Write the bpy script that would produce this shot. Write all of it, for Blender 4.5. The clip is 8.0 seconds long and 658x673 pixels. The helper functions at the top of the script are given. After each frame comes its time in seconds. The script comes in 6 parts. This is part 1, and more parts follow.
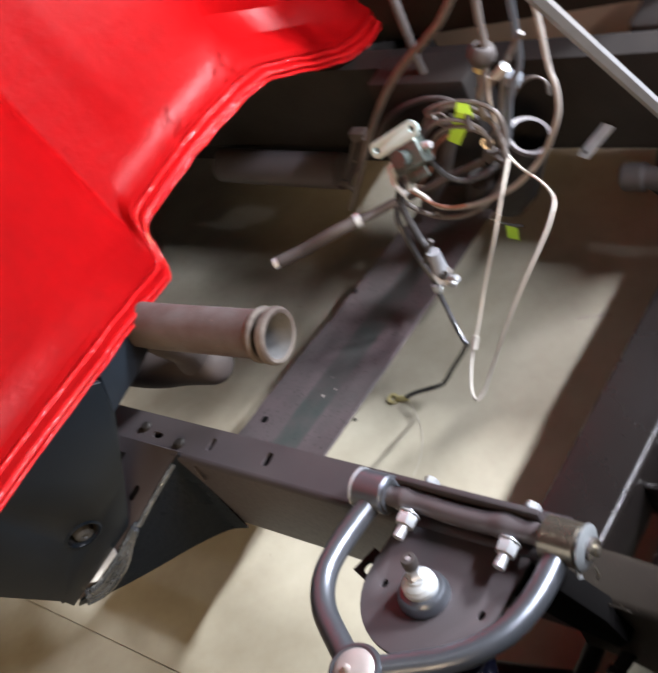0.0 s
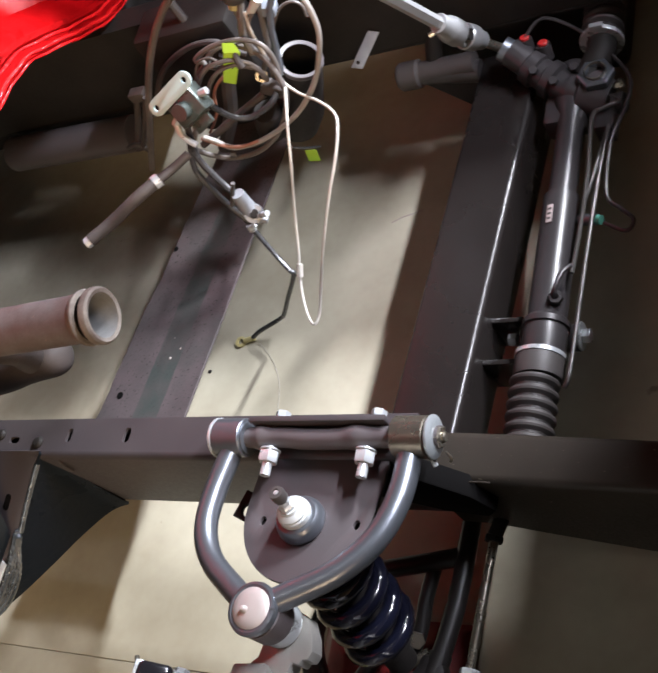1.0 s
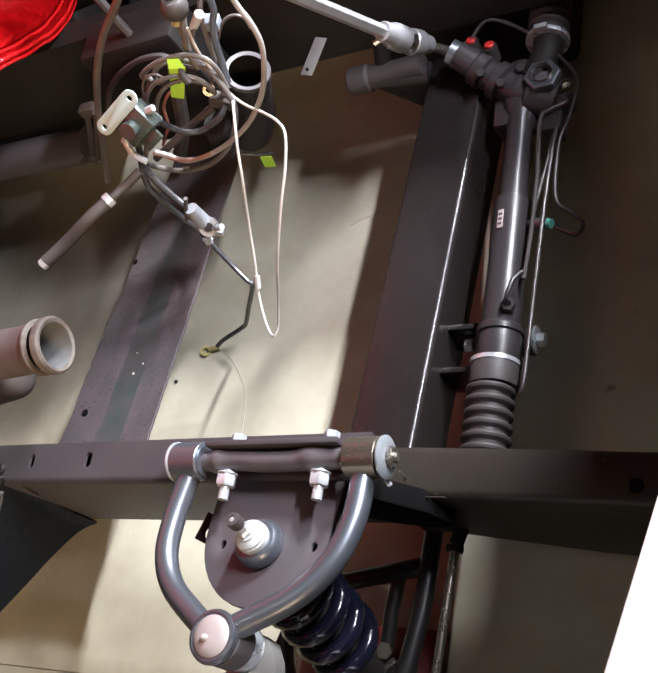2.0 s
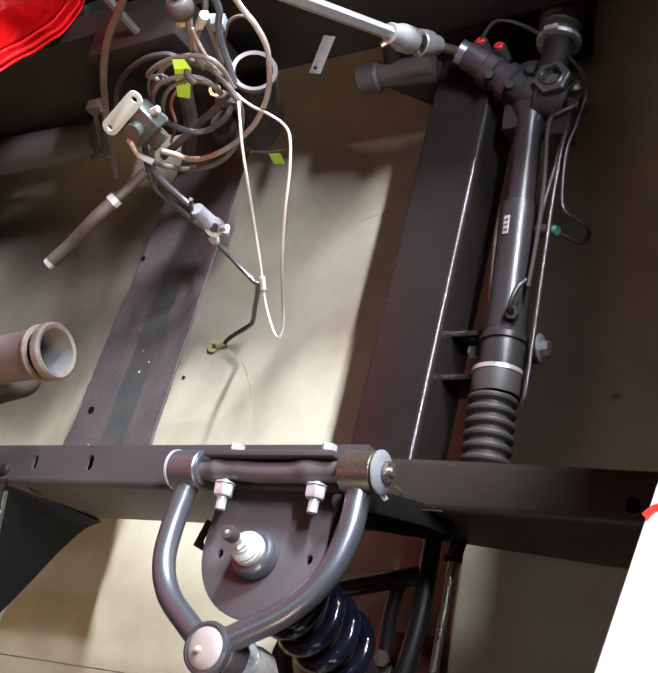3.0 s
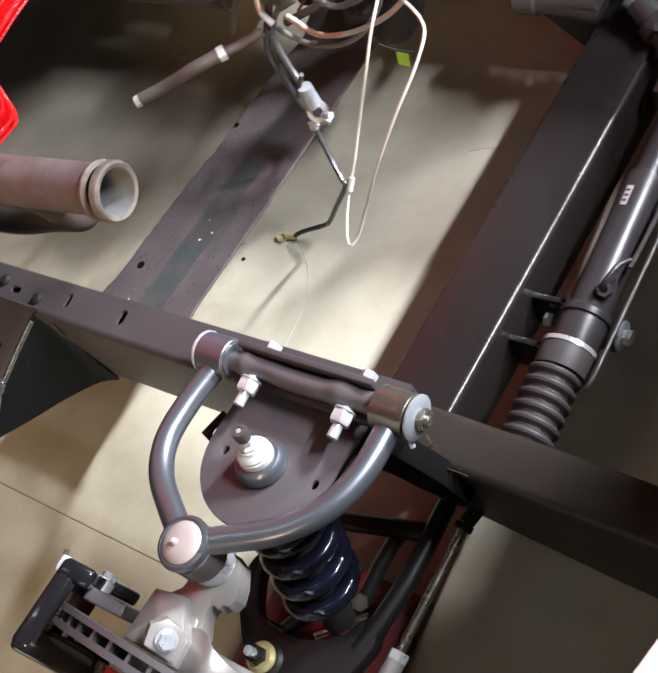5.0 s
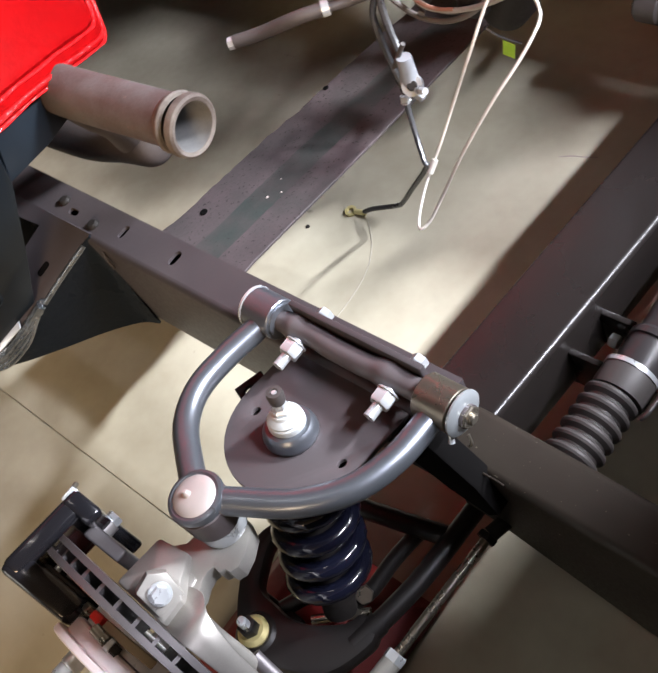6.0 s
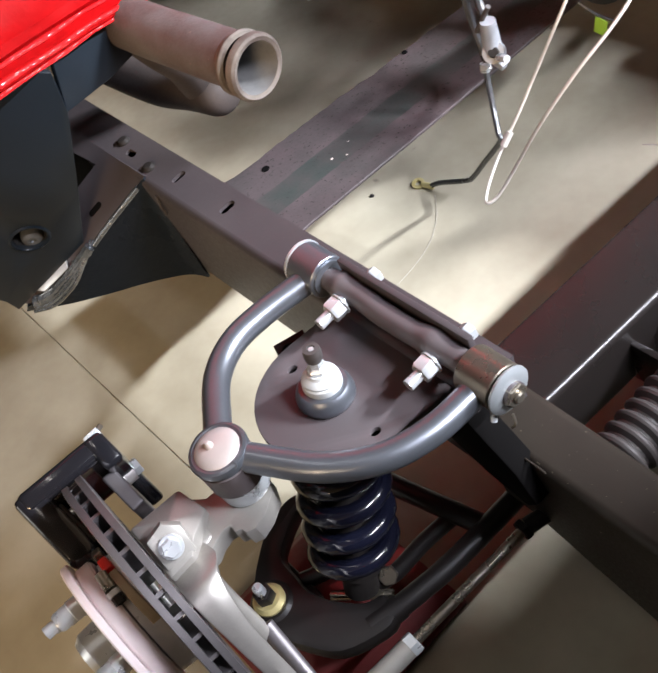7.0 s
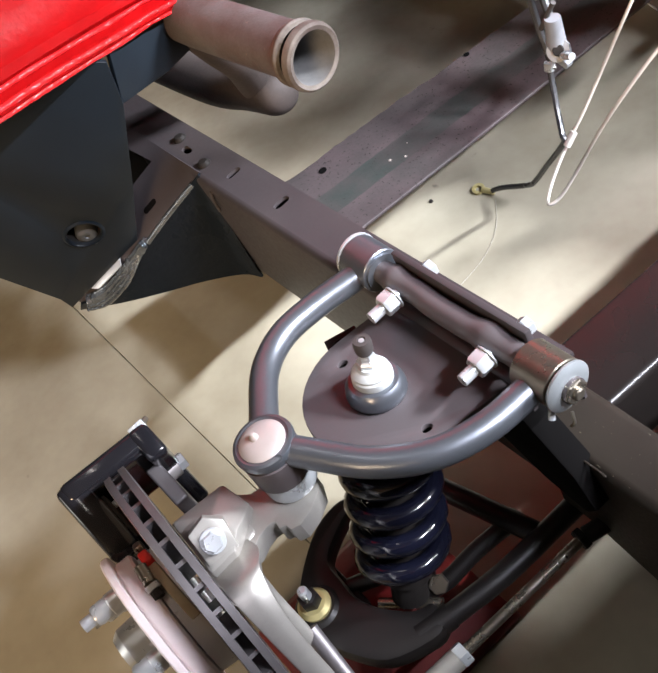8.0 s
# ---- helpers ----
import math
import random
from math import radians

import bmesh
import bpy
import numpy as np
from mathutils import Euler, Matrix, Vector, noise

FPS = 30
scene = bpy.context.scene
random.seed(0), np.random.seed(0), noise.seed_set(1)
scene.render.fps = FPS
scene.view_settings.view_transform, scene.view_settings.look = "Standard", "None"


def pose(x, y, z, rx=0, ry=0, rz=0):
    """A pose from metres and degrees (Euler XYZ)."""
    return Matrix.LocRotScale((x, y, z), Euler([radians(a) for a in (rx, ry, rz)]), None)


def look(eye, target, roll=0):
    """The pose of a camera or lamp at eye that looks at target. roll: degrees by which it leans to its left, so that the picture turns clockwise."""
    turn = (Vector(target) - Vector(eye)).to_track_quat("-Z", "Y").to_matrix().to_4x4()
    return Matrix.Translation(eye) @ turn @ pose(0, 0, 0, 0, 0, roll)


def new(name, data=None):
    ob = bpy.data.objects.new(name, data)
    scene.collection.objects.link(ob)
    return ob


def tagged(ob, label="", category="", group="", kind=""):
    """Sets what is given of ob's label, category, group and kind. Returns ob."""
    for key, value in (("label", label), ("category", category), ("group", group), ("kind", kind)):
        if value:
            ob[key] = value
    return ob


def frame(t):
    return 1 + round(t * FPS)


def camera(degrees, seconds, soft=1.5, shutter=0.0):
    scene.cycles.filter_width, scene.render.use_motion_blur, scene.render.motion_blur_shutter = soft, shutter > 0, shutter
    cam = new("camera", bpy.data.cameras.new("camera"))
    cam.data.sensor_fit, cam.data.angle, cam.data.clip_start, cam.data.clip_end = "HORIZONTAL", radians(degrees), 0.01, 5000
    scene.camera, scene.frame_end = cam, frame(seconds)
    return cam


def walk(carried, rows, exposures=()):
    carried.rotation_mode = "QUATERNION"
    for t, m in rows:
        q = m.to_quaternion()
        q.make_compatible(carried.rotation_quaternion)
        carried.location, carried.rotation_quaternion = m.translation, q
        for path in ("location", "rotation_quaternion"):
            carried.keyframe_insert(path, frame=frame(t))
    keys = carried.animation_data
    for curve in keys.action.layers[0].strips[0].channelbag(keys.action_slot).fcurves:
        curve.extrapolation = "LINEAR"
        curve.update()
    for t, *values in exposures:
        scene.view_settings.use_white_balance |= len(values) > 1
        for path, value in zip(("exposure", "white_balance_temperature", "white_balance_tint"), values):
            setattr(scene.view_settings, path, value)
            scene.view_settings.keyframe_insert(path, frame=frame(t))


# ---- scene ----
cam = camera(36.34, 8.0, 1.8, 0.5)
PATH = [
    (0, (0.5461, -0.4228, 1.3064), (-0.0743, 0.0197, 0.6589), -33.51),
    (0.5, (0.5666, -0.4261, 1.3034), (0.0261, 0.0211, 0.5908), -40.43),
    (1, (0.6015, -0.4116, 1.3126), (0.0936, 0.0231, 0.5689), -44.62),
    (1.5, (0.6245, -0.3835, 1.3189), (0.1326, 0.0445, 0.5607), -46.55),
    (3, (0.6680, -0.3129, 1.3213), (0.1484, 0.0755, 0.5603), -49.40),
    (3.5, (0.6691, -0.2902, 1.3098), (0.1373, 0.0766, 0.5464), -48.03),
    (4, (0.6507, -0.2794, 1.2896), (0.1170, 0.0621, 0.5160), -44.62),
    (4.5, (0.6329, -0.2770, 1.2689), (0.0842, 0.0364, 0.4938), -43.19),
    (6, (0.5821, -0.2841, 1.1962), (-0.0110, -0.0177, 0.4364), -32.34),
    (6.5, (0.5753, -0.2856, 1.1717), (-0.0319, -0.0381, 0.4166), -30.26),
    (7, (0.5737, -0.2793, 1.1314), (-0.0583, -0.0610, 0.3878), -30.57),
    (7.5, (0.5768, -0.2813, 1.1027), (-0.0845, -0.0845, 0.3789), -31.64),
    (8, (0.5722, -0.2880, 1.0886), (-0.1073, -0.0945, 0.3808), -31.68),
]
walk(cam, [(t, look(eye, target, roll)) for t, eye, target, roll in PATH], [(0, 0.03), (1, 0.16), (1.5, 0.29), (4, 0.34), (6, 0.35), (8, 0.43)])

# ---- light ----
world = bpy.data.worlds.new("daylight")
scene.world = world
world.use_nodes = True
wn = world.node_tree.nodes
sky = wn.new("ShaderNodeTexSky")
sky.sky_type = "NISHITA"
sky.sun_disc = False
sky.sun_elevation = radians(38)
sky.sun_rotation = radians(48)
wn["Background"].inputs["Strength"].default_value = 0.03
world.node_tree.links.new(sky.outputs[0], wn["Background"].inputs["Color"])


def area_lamp(name, eye, target, size_x, size_y, watts, colour, spread=180):
    data = bpy.data.lights.new(name, "AREA")
    data.shape, data.size, data.size_y, data.energy, data.color = "RECTANGLE", size_x, size_y, watts, colour
    data.spread = radians(spread)
    ob = new(name, data)
    ob.matrix_basis = look(eye, target)
    return ob


# two hung fluorescent tubes along y in front of the truck, then three unseen fills added: a dim overhead strip, a warm
# south one, one in the door opening
for y, length, watts, colour in ((2.62, 1.20, 520, (0.95, 0.975, 1.06)), (0.92, 0.75, 47, (0.94, 0.955, 1.08))):
    area_lamp("overhead_light", (1.62, y, 1.96), (0, y, 0.30), length, 0.06, watts, colour, 120)
# dim strip added overhead to put highlights on the arm tubes
area_lamp("overhead_light", (-0.25, -0.45, 2.74), (-0.25, -0.44, 0.0), 1.3, 0.03, 2.2, (1.0, 0.92, 0.86))
# unseen warm fill, added to brighten the near floor and foreground
area_lamp("south_fill", (2.35, -3.90, 2.10), (-0.3, -0.2, 0.2), 2.4, 1.2, 270, (1.0, 0.70, 0.43))
# fill added in an unseen doorway, for faces turned south and west
area_lamp("door_side_fill", (-1.0, -4.05, 1.45), (-0.2, 0.0, 0.4), 1.0, 1.3, 20, (1.0, 0.93, 0.85))

# ---- materials ----
def node(nt, kind, **values):
    n = nt.nodes.new(kind)
    for key, value in values.items():
        n.inputs[key].default_value = value
    return n


def surface(name, colour, other=None, rough=0.5, metal=0.0, grain=180.0, patch=9.0, mixing=0.5, bump=0.12,
            rough_var=0.08, coat=0.0, depth=0.0006, specks=None, speck_scale=300.0, speck_limit=0.66, specular=0.42):
    """A worn surface: two scales of colour variation, uneven gloss, fine relief, and specks of a third colour."""
    m = bpy.data.materials.new(name)
    m.use_nodes = True
    nt = m.node_tree
    p = nt.nodes["Principled BSDF"]
    link = nt.links.new
    co = nt.nodes.new("ShaderNodeTexCoord")
    info = nt.nodes.new("ShaderNodeObjectInfo")
    shift = node(nt, "ShaderNodeVectorMath")
    shift.operation = "ADD"
    link(co.outputs["Object"], shift.inputs[0])
    link(info.outputs["Random"], shift.inputs[1])
    fine = node(nt, "ShaderNodeTexNoise", Scale=grain, Detail=3.0, Roughness=0.55)
    wide = node(nt, "ShaderNodeTexNoise", Scale=patch, Detail=4.0, Roughness=0.55)
    link(shift.outputs[0], fine.inputs["Vector"])
    link(shift.outputs[0], wide.inputs["Vector"])
    other = other or tuple(c * 0.6 for c in colour)
    ramp = nt.nodes.new("ShaderNodeMapRange")
    ramp.inputs["From Min"].default_value, ramp.inputs["From Max"].default_value = 0.30, 0.70
    link(wide.outputs["Fac"], ramp.inputs["Value"])
    grainy = node(nt, "ShaderNodeMath")
    grainy.operation = "MULTIPLY_ADD"
    link(fine.outputs["Fac"], grainy.inputs[0])
    grainy.inputs[1].default_value = 0.3
    grainy.inputs[2].default_value = -0.15
    total = node(nt, "ShaderNodeMath")
    total.operation = "ADD"
    total.use_clamp = True
    link(ramp.outputs[0], total.inputs[0])
    link(grainy.outputs[0], total.inputs[1])
    share = node(nt, "ShaderNodeMath")
    share.operation = "MULTIPLY"
    link(total.outputs[0], share.inputs[0])
    share.inputs[1].default_value = mixing
    mix = nt.nodes.new("ShaderNodeMix")
    mix.data_type = "RGBA"
    mix.inputs["A"].default_value, mix.inputs["B"].default_value = (*colour, 1), (*other, 1)
    link(share.outputs[0], mix.inputs["Factor"])
    last = mix.outputs["Result"]
    if specks:
        dots = node(nt, "ShaderNodeTexNoise", Scale=speck_scale, Detail=3.0, Roughness=0.5)
        link(shift.outputs[0], dots.inputs["Vector"])
        cut = nt.nodes.new("ShaderNodeMapRange")
        cut.inputs["From Min"].default_value, cut.inputs["From Max"].default_value = speck_limit, speck_limit + 0.05
        link(dots.outputs["Fac"], cut.inputs["Value"])
        over = nt.nodes.new("ShaderNodeMix")
        over.data_type = "RGBA"
        over.inputs["B"].default_value = (*specks, 1)
        link(cut.outputs[0], over.inputs["Factor"])
        link(last, over.inputs["A"])
        last = over.outputs["Result"]
    link(last, p.inputs["Base Color"])
    gloss = nt.nodes.new("ShaderNodeMapRange")
    gloss.inputs["From Min"].default_value, gloss.inputs["From Max"].default_value = 0.2, 0.8
    gloss.inputs["To Min"].default_value = max(0.03, rough - rough_var)
    gloss.inputs["To Max"].default_value = min(1.0, rough + rough_var)
    link(fine.outputs["Fac"] if rough > 0.35 else wide.outputs["Fac"], gloss.inputs["Value"])
    link(gloss.outputs[0], p.inputs["Roughness"])
    p.inputs["Metallic"].default_value = metal
    p.inputs["Coat Weight"].default_value = coat
    p.inputs["Coat Roughness"].default_value = 0.06
    p.inputs["Specular IOR Level"].default_value = specular
    if bump:
        b = node(nt, "ShaderNodeBump", Strength=bump, Distance=depth)
        link(fine.outputs["Fac"], b.inputs["Height"])
        link(b.outputs[0], p.inputs["Normal"])
    return m


CHASSIS = surface("satin_chassis_paint", (0.040, 0.034, 0.037), (0.060, 0.052, 0.053), 0.46, 0.0, 220, 7, 0.6, 0.10, specks=(0.13, 0.115, 0.11), speck_limit=0.74)
CLIP = surface("dusty_chassis_paint", (0.0175, 0.0135, 0.0105), (0.029, 0.0235, 0.0175), 0.5, 0.0, 260, 8, 0.7, 0.12, specks=(0.17, 0.15, 0.11), speck_scale=220, speck_limit=0.71, specular=0.22)
GLOSSBLACK = surface("gloss_black_tube_paint", (0.0095, 0.0078, 0.0074), (0.0140, 0.0116, 0.0108), 0.27, 0.0, 160, 6, 0.6, 0.03, 0.05)
# near-black standing for shade in holes, the rim gap and the spring pocket
VOID = surface("baked_shade_black", (0.003, 0.0028, 0.0028), (0.004, 0.0036, 0.0036), 0.9, 0.0, 200, 12, 0.6, 0.0, specular=0.05)
# grimy black paint; on the far rail it also carries painted shade
DARK = surface("black_grime_and_shade", (0.012, 0.0105, 0.010), (0.024, 0.021, 0.019), 0.6, 0.0, 200, 12, 0.6, 0.2, specular=0.2)
RUSTY = surface("worn_rusty_primer", (0.072, 0.054, 0.056), (0.040, 0.036, 0.035), 0.65, 0.0, 240, 14, 0.9, 0.3, specks=(0.016, 0.012, 0.011), speck_scale=240, speck_limit=0.64)
WORNGREEN = surface("worn_green_black_paint", (0.030, 0.036, 0.033), (0.052, 0.044, 0.043), 0.6, 0.0, 240, 26, 0.9, 0.25, specks=(0.018, 0.014, 0.013), speck_scale=240, speck_limit=0.68)
ARMSTEEL = surface("clear_coated_steel", (0.205, 0.226, 0.258), (0.150, 0.160, 0.178), 0.33, 0.80, 260, 14, 0.7, 0.0, 0.05)
PLATE = surface("satin_grey_plate", (0.088, 0.076, 0.079), (0.072, 0.062, 0.065), 0.40, 0.1, 320, 9, 0.6, 0.06, 0.08)
ZINC = surface("zinc_plate", (0.58, 0.61, 0.63), (0.48, 0.505, 0.52), 0.30, 0.55, 300, 60, 0.35, 0.03)
YELLOWZINC = surface("yellow_zinc", (0.58, 0.50, 0.22), (0.42, 0.37, 0.20), 0.36, 0.4, 300, 40, 0.6, 0.05)
BUSHSTEEL = surface("brushed_bushing_shell", (0.33, 0.30, 0.245), (0.22, 0.195, 0.16), 0.28, 0.9, 500, 30, 0.6, 0.05)
SPRINGBLUE = surface("blue_spring_enamel", (0.0048, 0.0055, 0.0120), (0.003, 0.003, 0.0065), 0.17, 0.0, 120, 20, 0.7, 0.05, 0.06, coat=0.5)
SHOCKALU = surface("satin_white_aluminium", (0.50, 0.535, 0.54), (0.42, 0.45, 0.455), 0.45, 0.05, 260, 30, 0.4, 0.04)
CAST = surface("cast_aluminium", (0.37, 0.355, 0.325), (0.29, 0.278, 0.255), 0.40, 0.45, 420, 18, 0.7, 0.12, 0.08)
ROTORFACE = surface("machined_iron", (0.50, 0.48, 0.47), (0.44, 0.42, 0.41), 0.34, 0.6, 500, 60, 0.3, 0.0, 0.03)
ROTOREDGE = surface("dark_iron_edge", (0.16, 0.15, 0.155), (0.11, 0.10, 0.105), 0.45, 0.7, 300, 25, 0.6, 0.1)
CALIPER = surface("gloss_black_caliper", (0.008, 0.008, 0.010), (0.013, 0.013, 0.016), 0.16, 0.0, 90, 12, 0.5, 0.0, 0.03, coat=0.4)
RUBBER = surface("black_rubber", (0.042, 0.037, 0.036), (0.064, 0.056, 0.053), 0.55, 0.0, 260, 20, 0.6, 0.1)
RUSTPIPE = surface("rusted_exhaust", (0.104, 0.098, 0.096), (0.050, 0.027, 0.023), 0.66, 0.1, 300, 12, 1.0, 0.35, specks=(0.15, 0.11, 0.095), speck_scale=160, speck_limit=0.71)
PIPERIM = surface("rusted_pipe_rim", (0.140, 0.124, 0.108), (0.055, 0.040, 0.034), 0.75, 0.1, 350, 40, 0.9, 0.4)
PIPEIN = surface("sooty_pipe_bore", (0.150, 0.150, 0.148), (0.085, 0.084, 0.082), 0.7, 0.1, 200, 30, 0.8, 0.25)
RED = surface("red_cab_enamel", (0.41, 0.0026, 0.0042), (0.36, 0.0026, 0.0036), 0.40, 0.0, 60, 5, 0.7, 0.22, 0.06, depth=0.003, specular=0.13)
SEAM = surface("lumpy_red_seam_sealer", (0.58, 0.010, 0.012), (0.52, 0.008, 0.010), 0.20, 0.0, 95, 14, 0.7, 0.9, 0.05, coat=1.0, depth=0.006)
RIGPAINT = surface("glossy_uneven_mount_paint", (0.0040, 0.0072, 0.0118), (0.0062, 0.0100, 0.0150), 0.30, 0.0, 70, 12, 0.6, 0.35, 0.10, depth=0.003, specular=0.14)
MOUNT = surface("blue_black_mount_paint", (0.0098, 0.0136, 0.0180), (0.0068, 0.0092, 0.0122), 0.32, 0.0, 420, 10, 0.6, 0.16, specular=0.17)
CONCRETE = surface("sealed_concrete", (0.440, 0.412, 0.320), (0.255, 0.224, 0.162), 0.40, 0.0, 60, 4.5, 0.75, 0.05, 0.12, specks=(0.22, 0.20, 0.155), speck_scale=22, speck_limit=0.75)
PLASTER = surface("wall_paint", (0.048, 0.046, 0.044), (0.038, 0.036, 0.035), 0.8, 0.0, 90, 2, 0.6, 0.1)
CARDBOARD = surface("cardboard", (0.50, 0.34, 0.23), (0.40, 0.27, 0.18), 0.85, 0.0, 220, 8, 0.6, 0.1)
WHITECARD = surface("white_gloss_laminate", (0.92, 0.89, 0.88), (0.88, 0.85, 0.84), 0.4, 0.0, 140, 6, 0.4, 0.03)


# ---- shapes ----
SITE = {}


def finish(bm, angle=32.0):
    """Round shading with hard edges where faces meet at more than the angle."""
    bmesh.ops.recalc_face_normals(bm, faces=bm.faces)
    for f in bm.faces:
        f.smooth = True
    for e in bm.edges:
        e.smooth = not (len(e.link_faces) == 2 and e.calc_face_angle() > radians(angle))
    return bm


def thing(name, label, category, base, group="", kind=""):
    ob = new(name)
    ob.empty_display_size = 0.05
    ob.location = base
    SITE[ob.name] = Vector(base)
    return tagged(ob, label, category, group, kind)


def part(name, bm, material, parent=None, label=""):
    """Links a bmesh, given in the place's own coordinates, as one mesh object under a thing or part."""
    finish(bm)
    low = Vector((min(v.co[i] for v in bm.verts) for i in range(3)))
    high = Vector((max(v.co[i] for v in bm.verts) for i in range(3)))
    mid = (low + high) / 2
    for v in bm.verts:
        v.co -= mid
    me = bpy.data.meshes.new(name)
    bm.to_mesh(me)
    bm.free()
    me.materials.append(material)
    ob = new(name, me)
    ob.location = mid
    if parent:
        ob.parent = parent
        ob.location = mid - SITE[parent.name]
    SITE[ob.name] = mid
    return tagged(ob, label)


def solo(name, bm, material, label, category, group="", kind=""):
    return tagged(part(name, bm, material), label, category, group, kind)


def frame_of(axis):
    a = Vector(axis).normalized()
    side = a.orthogonal().normalized()
    return side, a.cross(side).normalized(), a


def smooth_path(points, steps=6):
    """A round course through the points."""
    p = [Vector(q) for q in points]
    if len(p) < 3:
        return p
    out = []
    for i in range(len(p) - 1):
        a, b, c, d = p[max(i - 1, 0)], p[i], p[i + 1], p[min(i + 2, len(p) - 1)]
        for k in range(steps):
            t = k / steps
            out.append(0.5 * (2 * b + (c - a) * t + (2 * a - 5 * b + 4 * c - d) * t * t + (3 * b - a - 3 * c + d) * t ** 3))
    return out + [p[-1]]


def sweep(points, radius, seg=14, bm=None, inner=0.0, steps=6, flat=1.0):
    """A round bar or, with an inner radius, an open tube along a course; the radius may be a function of the share of the way."""
    bm = bm or bmesh.new()
    p = smooth_path(points, steps)
    side = (p[1] - p[0]).orthogonal().normalized()
    n = len(p)

    def rings(radius_at):
        nonlocal side
        rows, s = [], side.copy()
        for i, q in enumerate(p):
            ahead = (p[min(i + 1, n - 1)] - p[max(i - 1, 0)]).normalized()
            s = (s - ahead * s.dot(ahead)).normalized()
            u = ahead.cross(s)
            r = radius_at(i / (n - 1))
            rows.append([bm.verts.new(q + (s * math.cos(a) + u * math.sin(a) * flat) * r) for a in (2 * math.pi * k / seg for k in range(seg))])
        for a, b in zip(rows, rows[1:]):
            for k in range(seg):
                bm.faces.new((a[k], a[(k + 1) % seg], b[(k + 1) % seg], b[k]))
        return rows

    outer = rings(radius if callable(radius) else lambda t: radius)
    if inner:
        core = rings(lambda t: inner)
        for end in (0, -1):
            for k in range(seg):
                bm.faces.new((outer[end][k], outer[end][(k + 1) % seg], core[end][(k + 1) % seg], core[end][k]))
    else:
        bm.faces.new(outer[0])
        bm.faces.new(outer[-1])
    return bm


def lathe(profile, origin, axis, seg=32, bm=None, closed=False):
    """Turns (radius, height) points about an axis; ends on the axis are closed."""
    bm = bm or bmesh.new()
    s, u, a = frame_of(axis)
    o = Vector(origin)
    rows = []
    for r, h in profile:
        if r < 1e-6:
            rows.append([bm.verts.new(o + a * h)])
        else:
            rows.append([bm.verts.new(o + a * h + (s * math.cos(t) + u * math.sin(t)) * r) for t in (2 * math.pi * k / seg for k in range(seg))])
    pairs = list(zip(rows, rows[1:])) + ([(rows[-1], rows[0])] if closed else [])
    for lo, hi in pairs:
        for k in range(seg):
            j = (k + 1) % seg
            if len(lo) == 1 and len(hi) == 1:
                continue
            if len(lo) == 1:
                bm.faces.new((lo[0], hi[j], hi[k]))
            elif len(hi) == 1:
                bm.faces.new((lo[k], lo[j], hi[0]))
            else:
                bm.faces.new((lo[k], lo[j], hi[j], hi[k]))
    return bm


def disc(r, h, origin, axis, seg=28, edge=0.001, bm=None):
    """A closed round slug with chamfered rims."""
    return lathe([(0, 0), (r - edge, 0), (r, edge), (r, h - edge), (r - edge, h), (0, h)], origin, axis, seg, bm)


def hexagon(across, h, origin, axis, turn=0.0, bm=None, hole=0.0):
    """A nut or bolt head with chamfered corners."""
    bm = bm or bmesh.new()
    s, u, a = frame_of(axis)
    o = Vector(origin)
    big = across / 2 / math.cos(math.pi / 6)
    rows = []
    for r, z in ((big * 0.90, 0), (big, h * 0.14), (big, h * 0.86), (big * 0.90, h)):
        rows.append([bm.verts.new(o + a * z + (s * math.cos(t) + u * math.sin(t)) * r) for t in (turn + math.pi / 3 * k for k in range(6))])
    for lo, hi in zip(rows, rows[1:]):
        for k in range(6):
            bm.faces.new((lo[k], lo[(k + 1) % 6], hi[(k + 1) % 6], hi[k]))
    bm.faces.new(rows[0])
    if hole:
        ring = [bm.verts.new(o + a * h + (s * math.cos(t) + u * math.sin(t)) * hole) for t in (turn + math.pi / 3 * k for k in range(6))]
        deep = [bm.verts.new(v.co - a * h * 0.7) for v in ring]
        for k in range(6):
            bm.faces.new((rows[-1][k], rows[-1][(k + 1) % 6], ring[(k + 1) % 6], ring[k]))
            bm.faces.new((ring[k], ring[(k + 1) % 6], deep[(k + 1) % 6], deep[k]))
        bm.faces.new(deep)
    else:
        bm.faces.new(rows[-1])
    return bm


def block(low, high, edge=0.002, m=None, bm=None):
    """A box with rounded edges."""
    mine = bmesh.new()
    bmesh.ops.create_cube(mine, size=1.0)
    lo, hi = Vector(low), Vector(high)
    for v in mine.verts:
        v.co = Vector(((hi[i] + lo[i]) / 2 + v.co[i] * (hi[i] - lo[i]) for i in range(3)))
    if edge:
        bmesh.ops.bevel(mine, geom=mine.edges[:], offset=edge, segments=2, profile=0.5, affect="EDGES")
    if m:
        bmesh.ops.transform(mine, matrix=m, verts=mine.verts)
    return merged(mine, bm)


def merged(mine, bm):
    if bm is None:
        return mine
    me = bpy.data.meshes.new("temporary")
    mine.to_mesh(me)
    mine.free()
    bm.from_mesh(me)
    bpy.data.meshes.remove(me)
    return bm


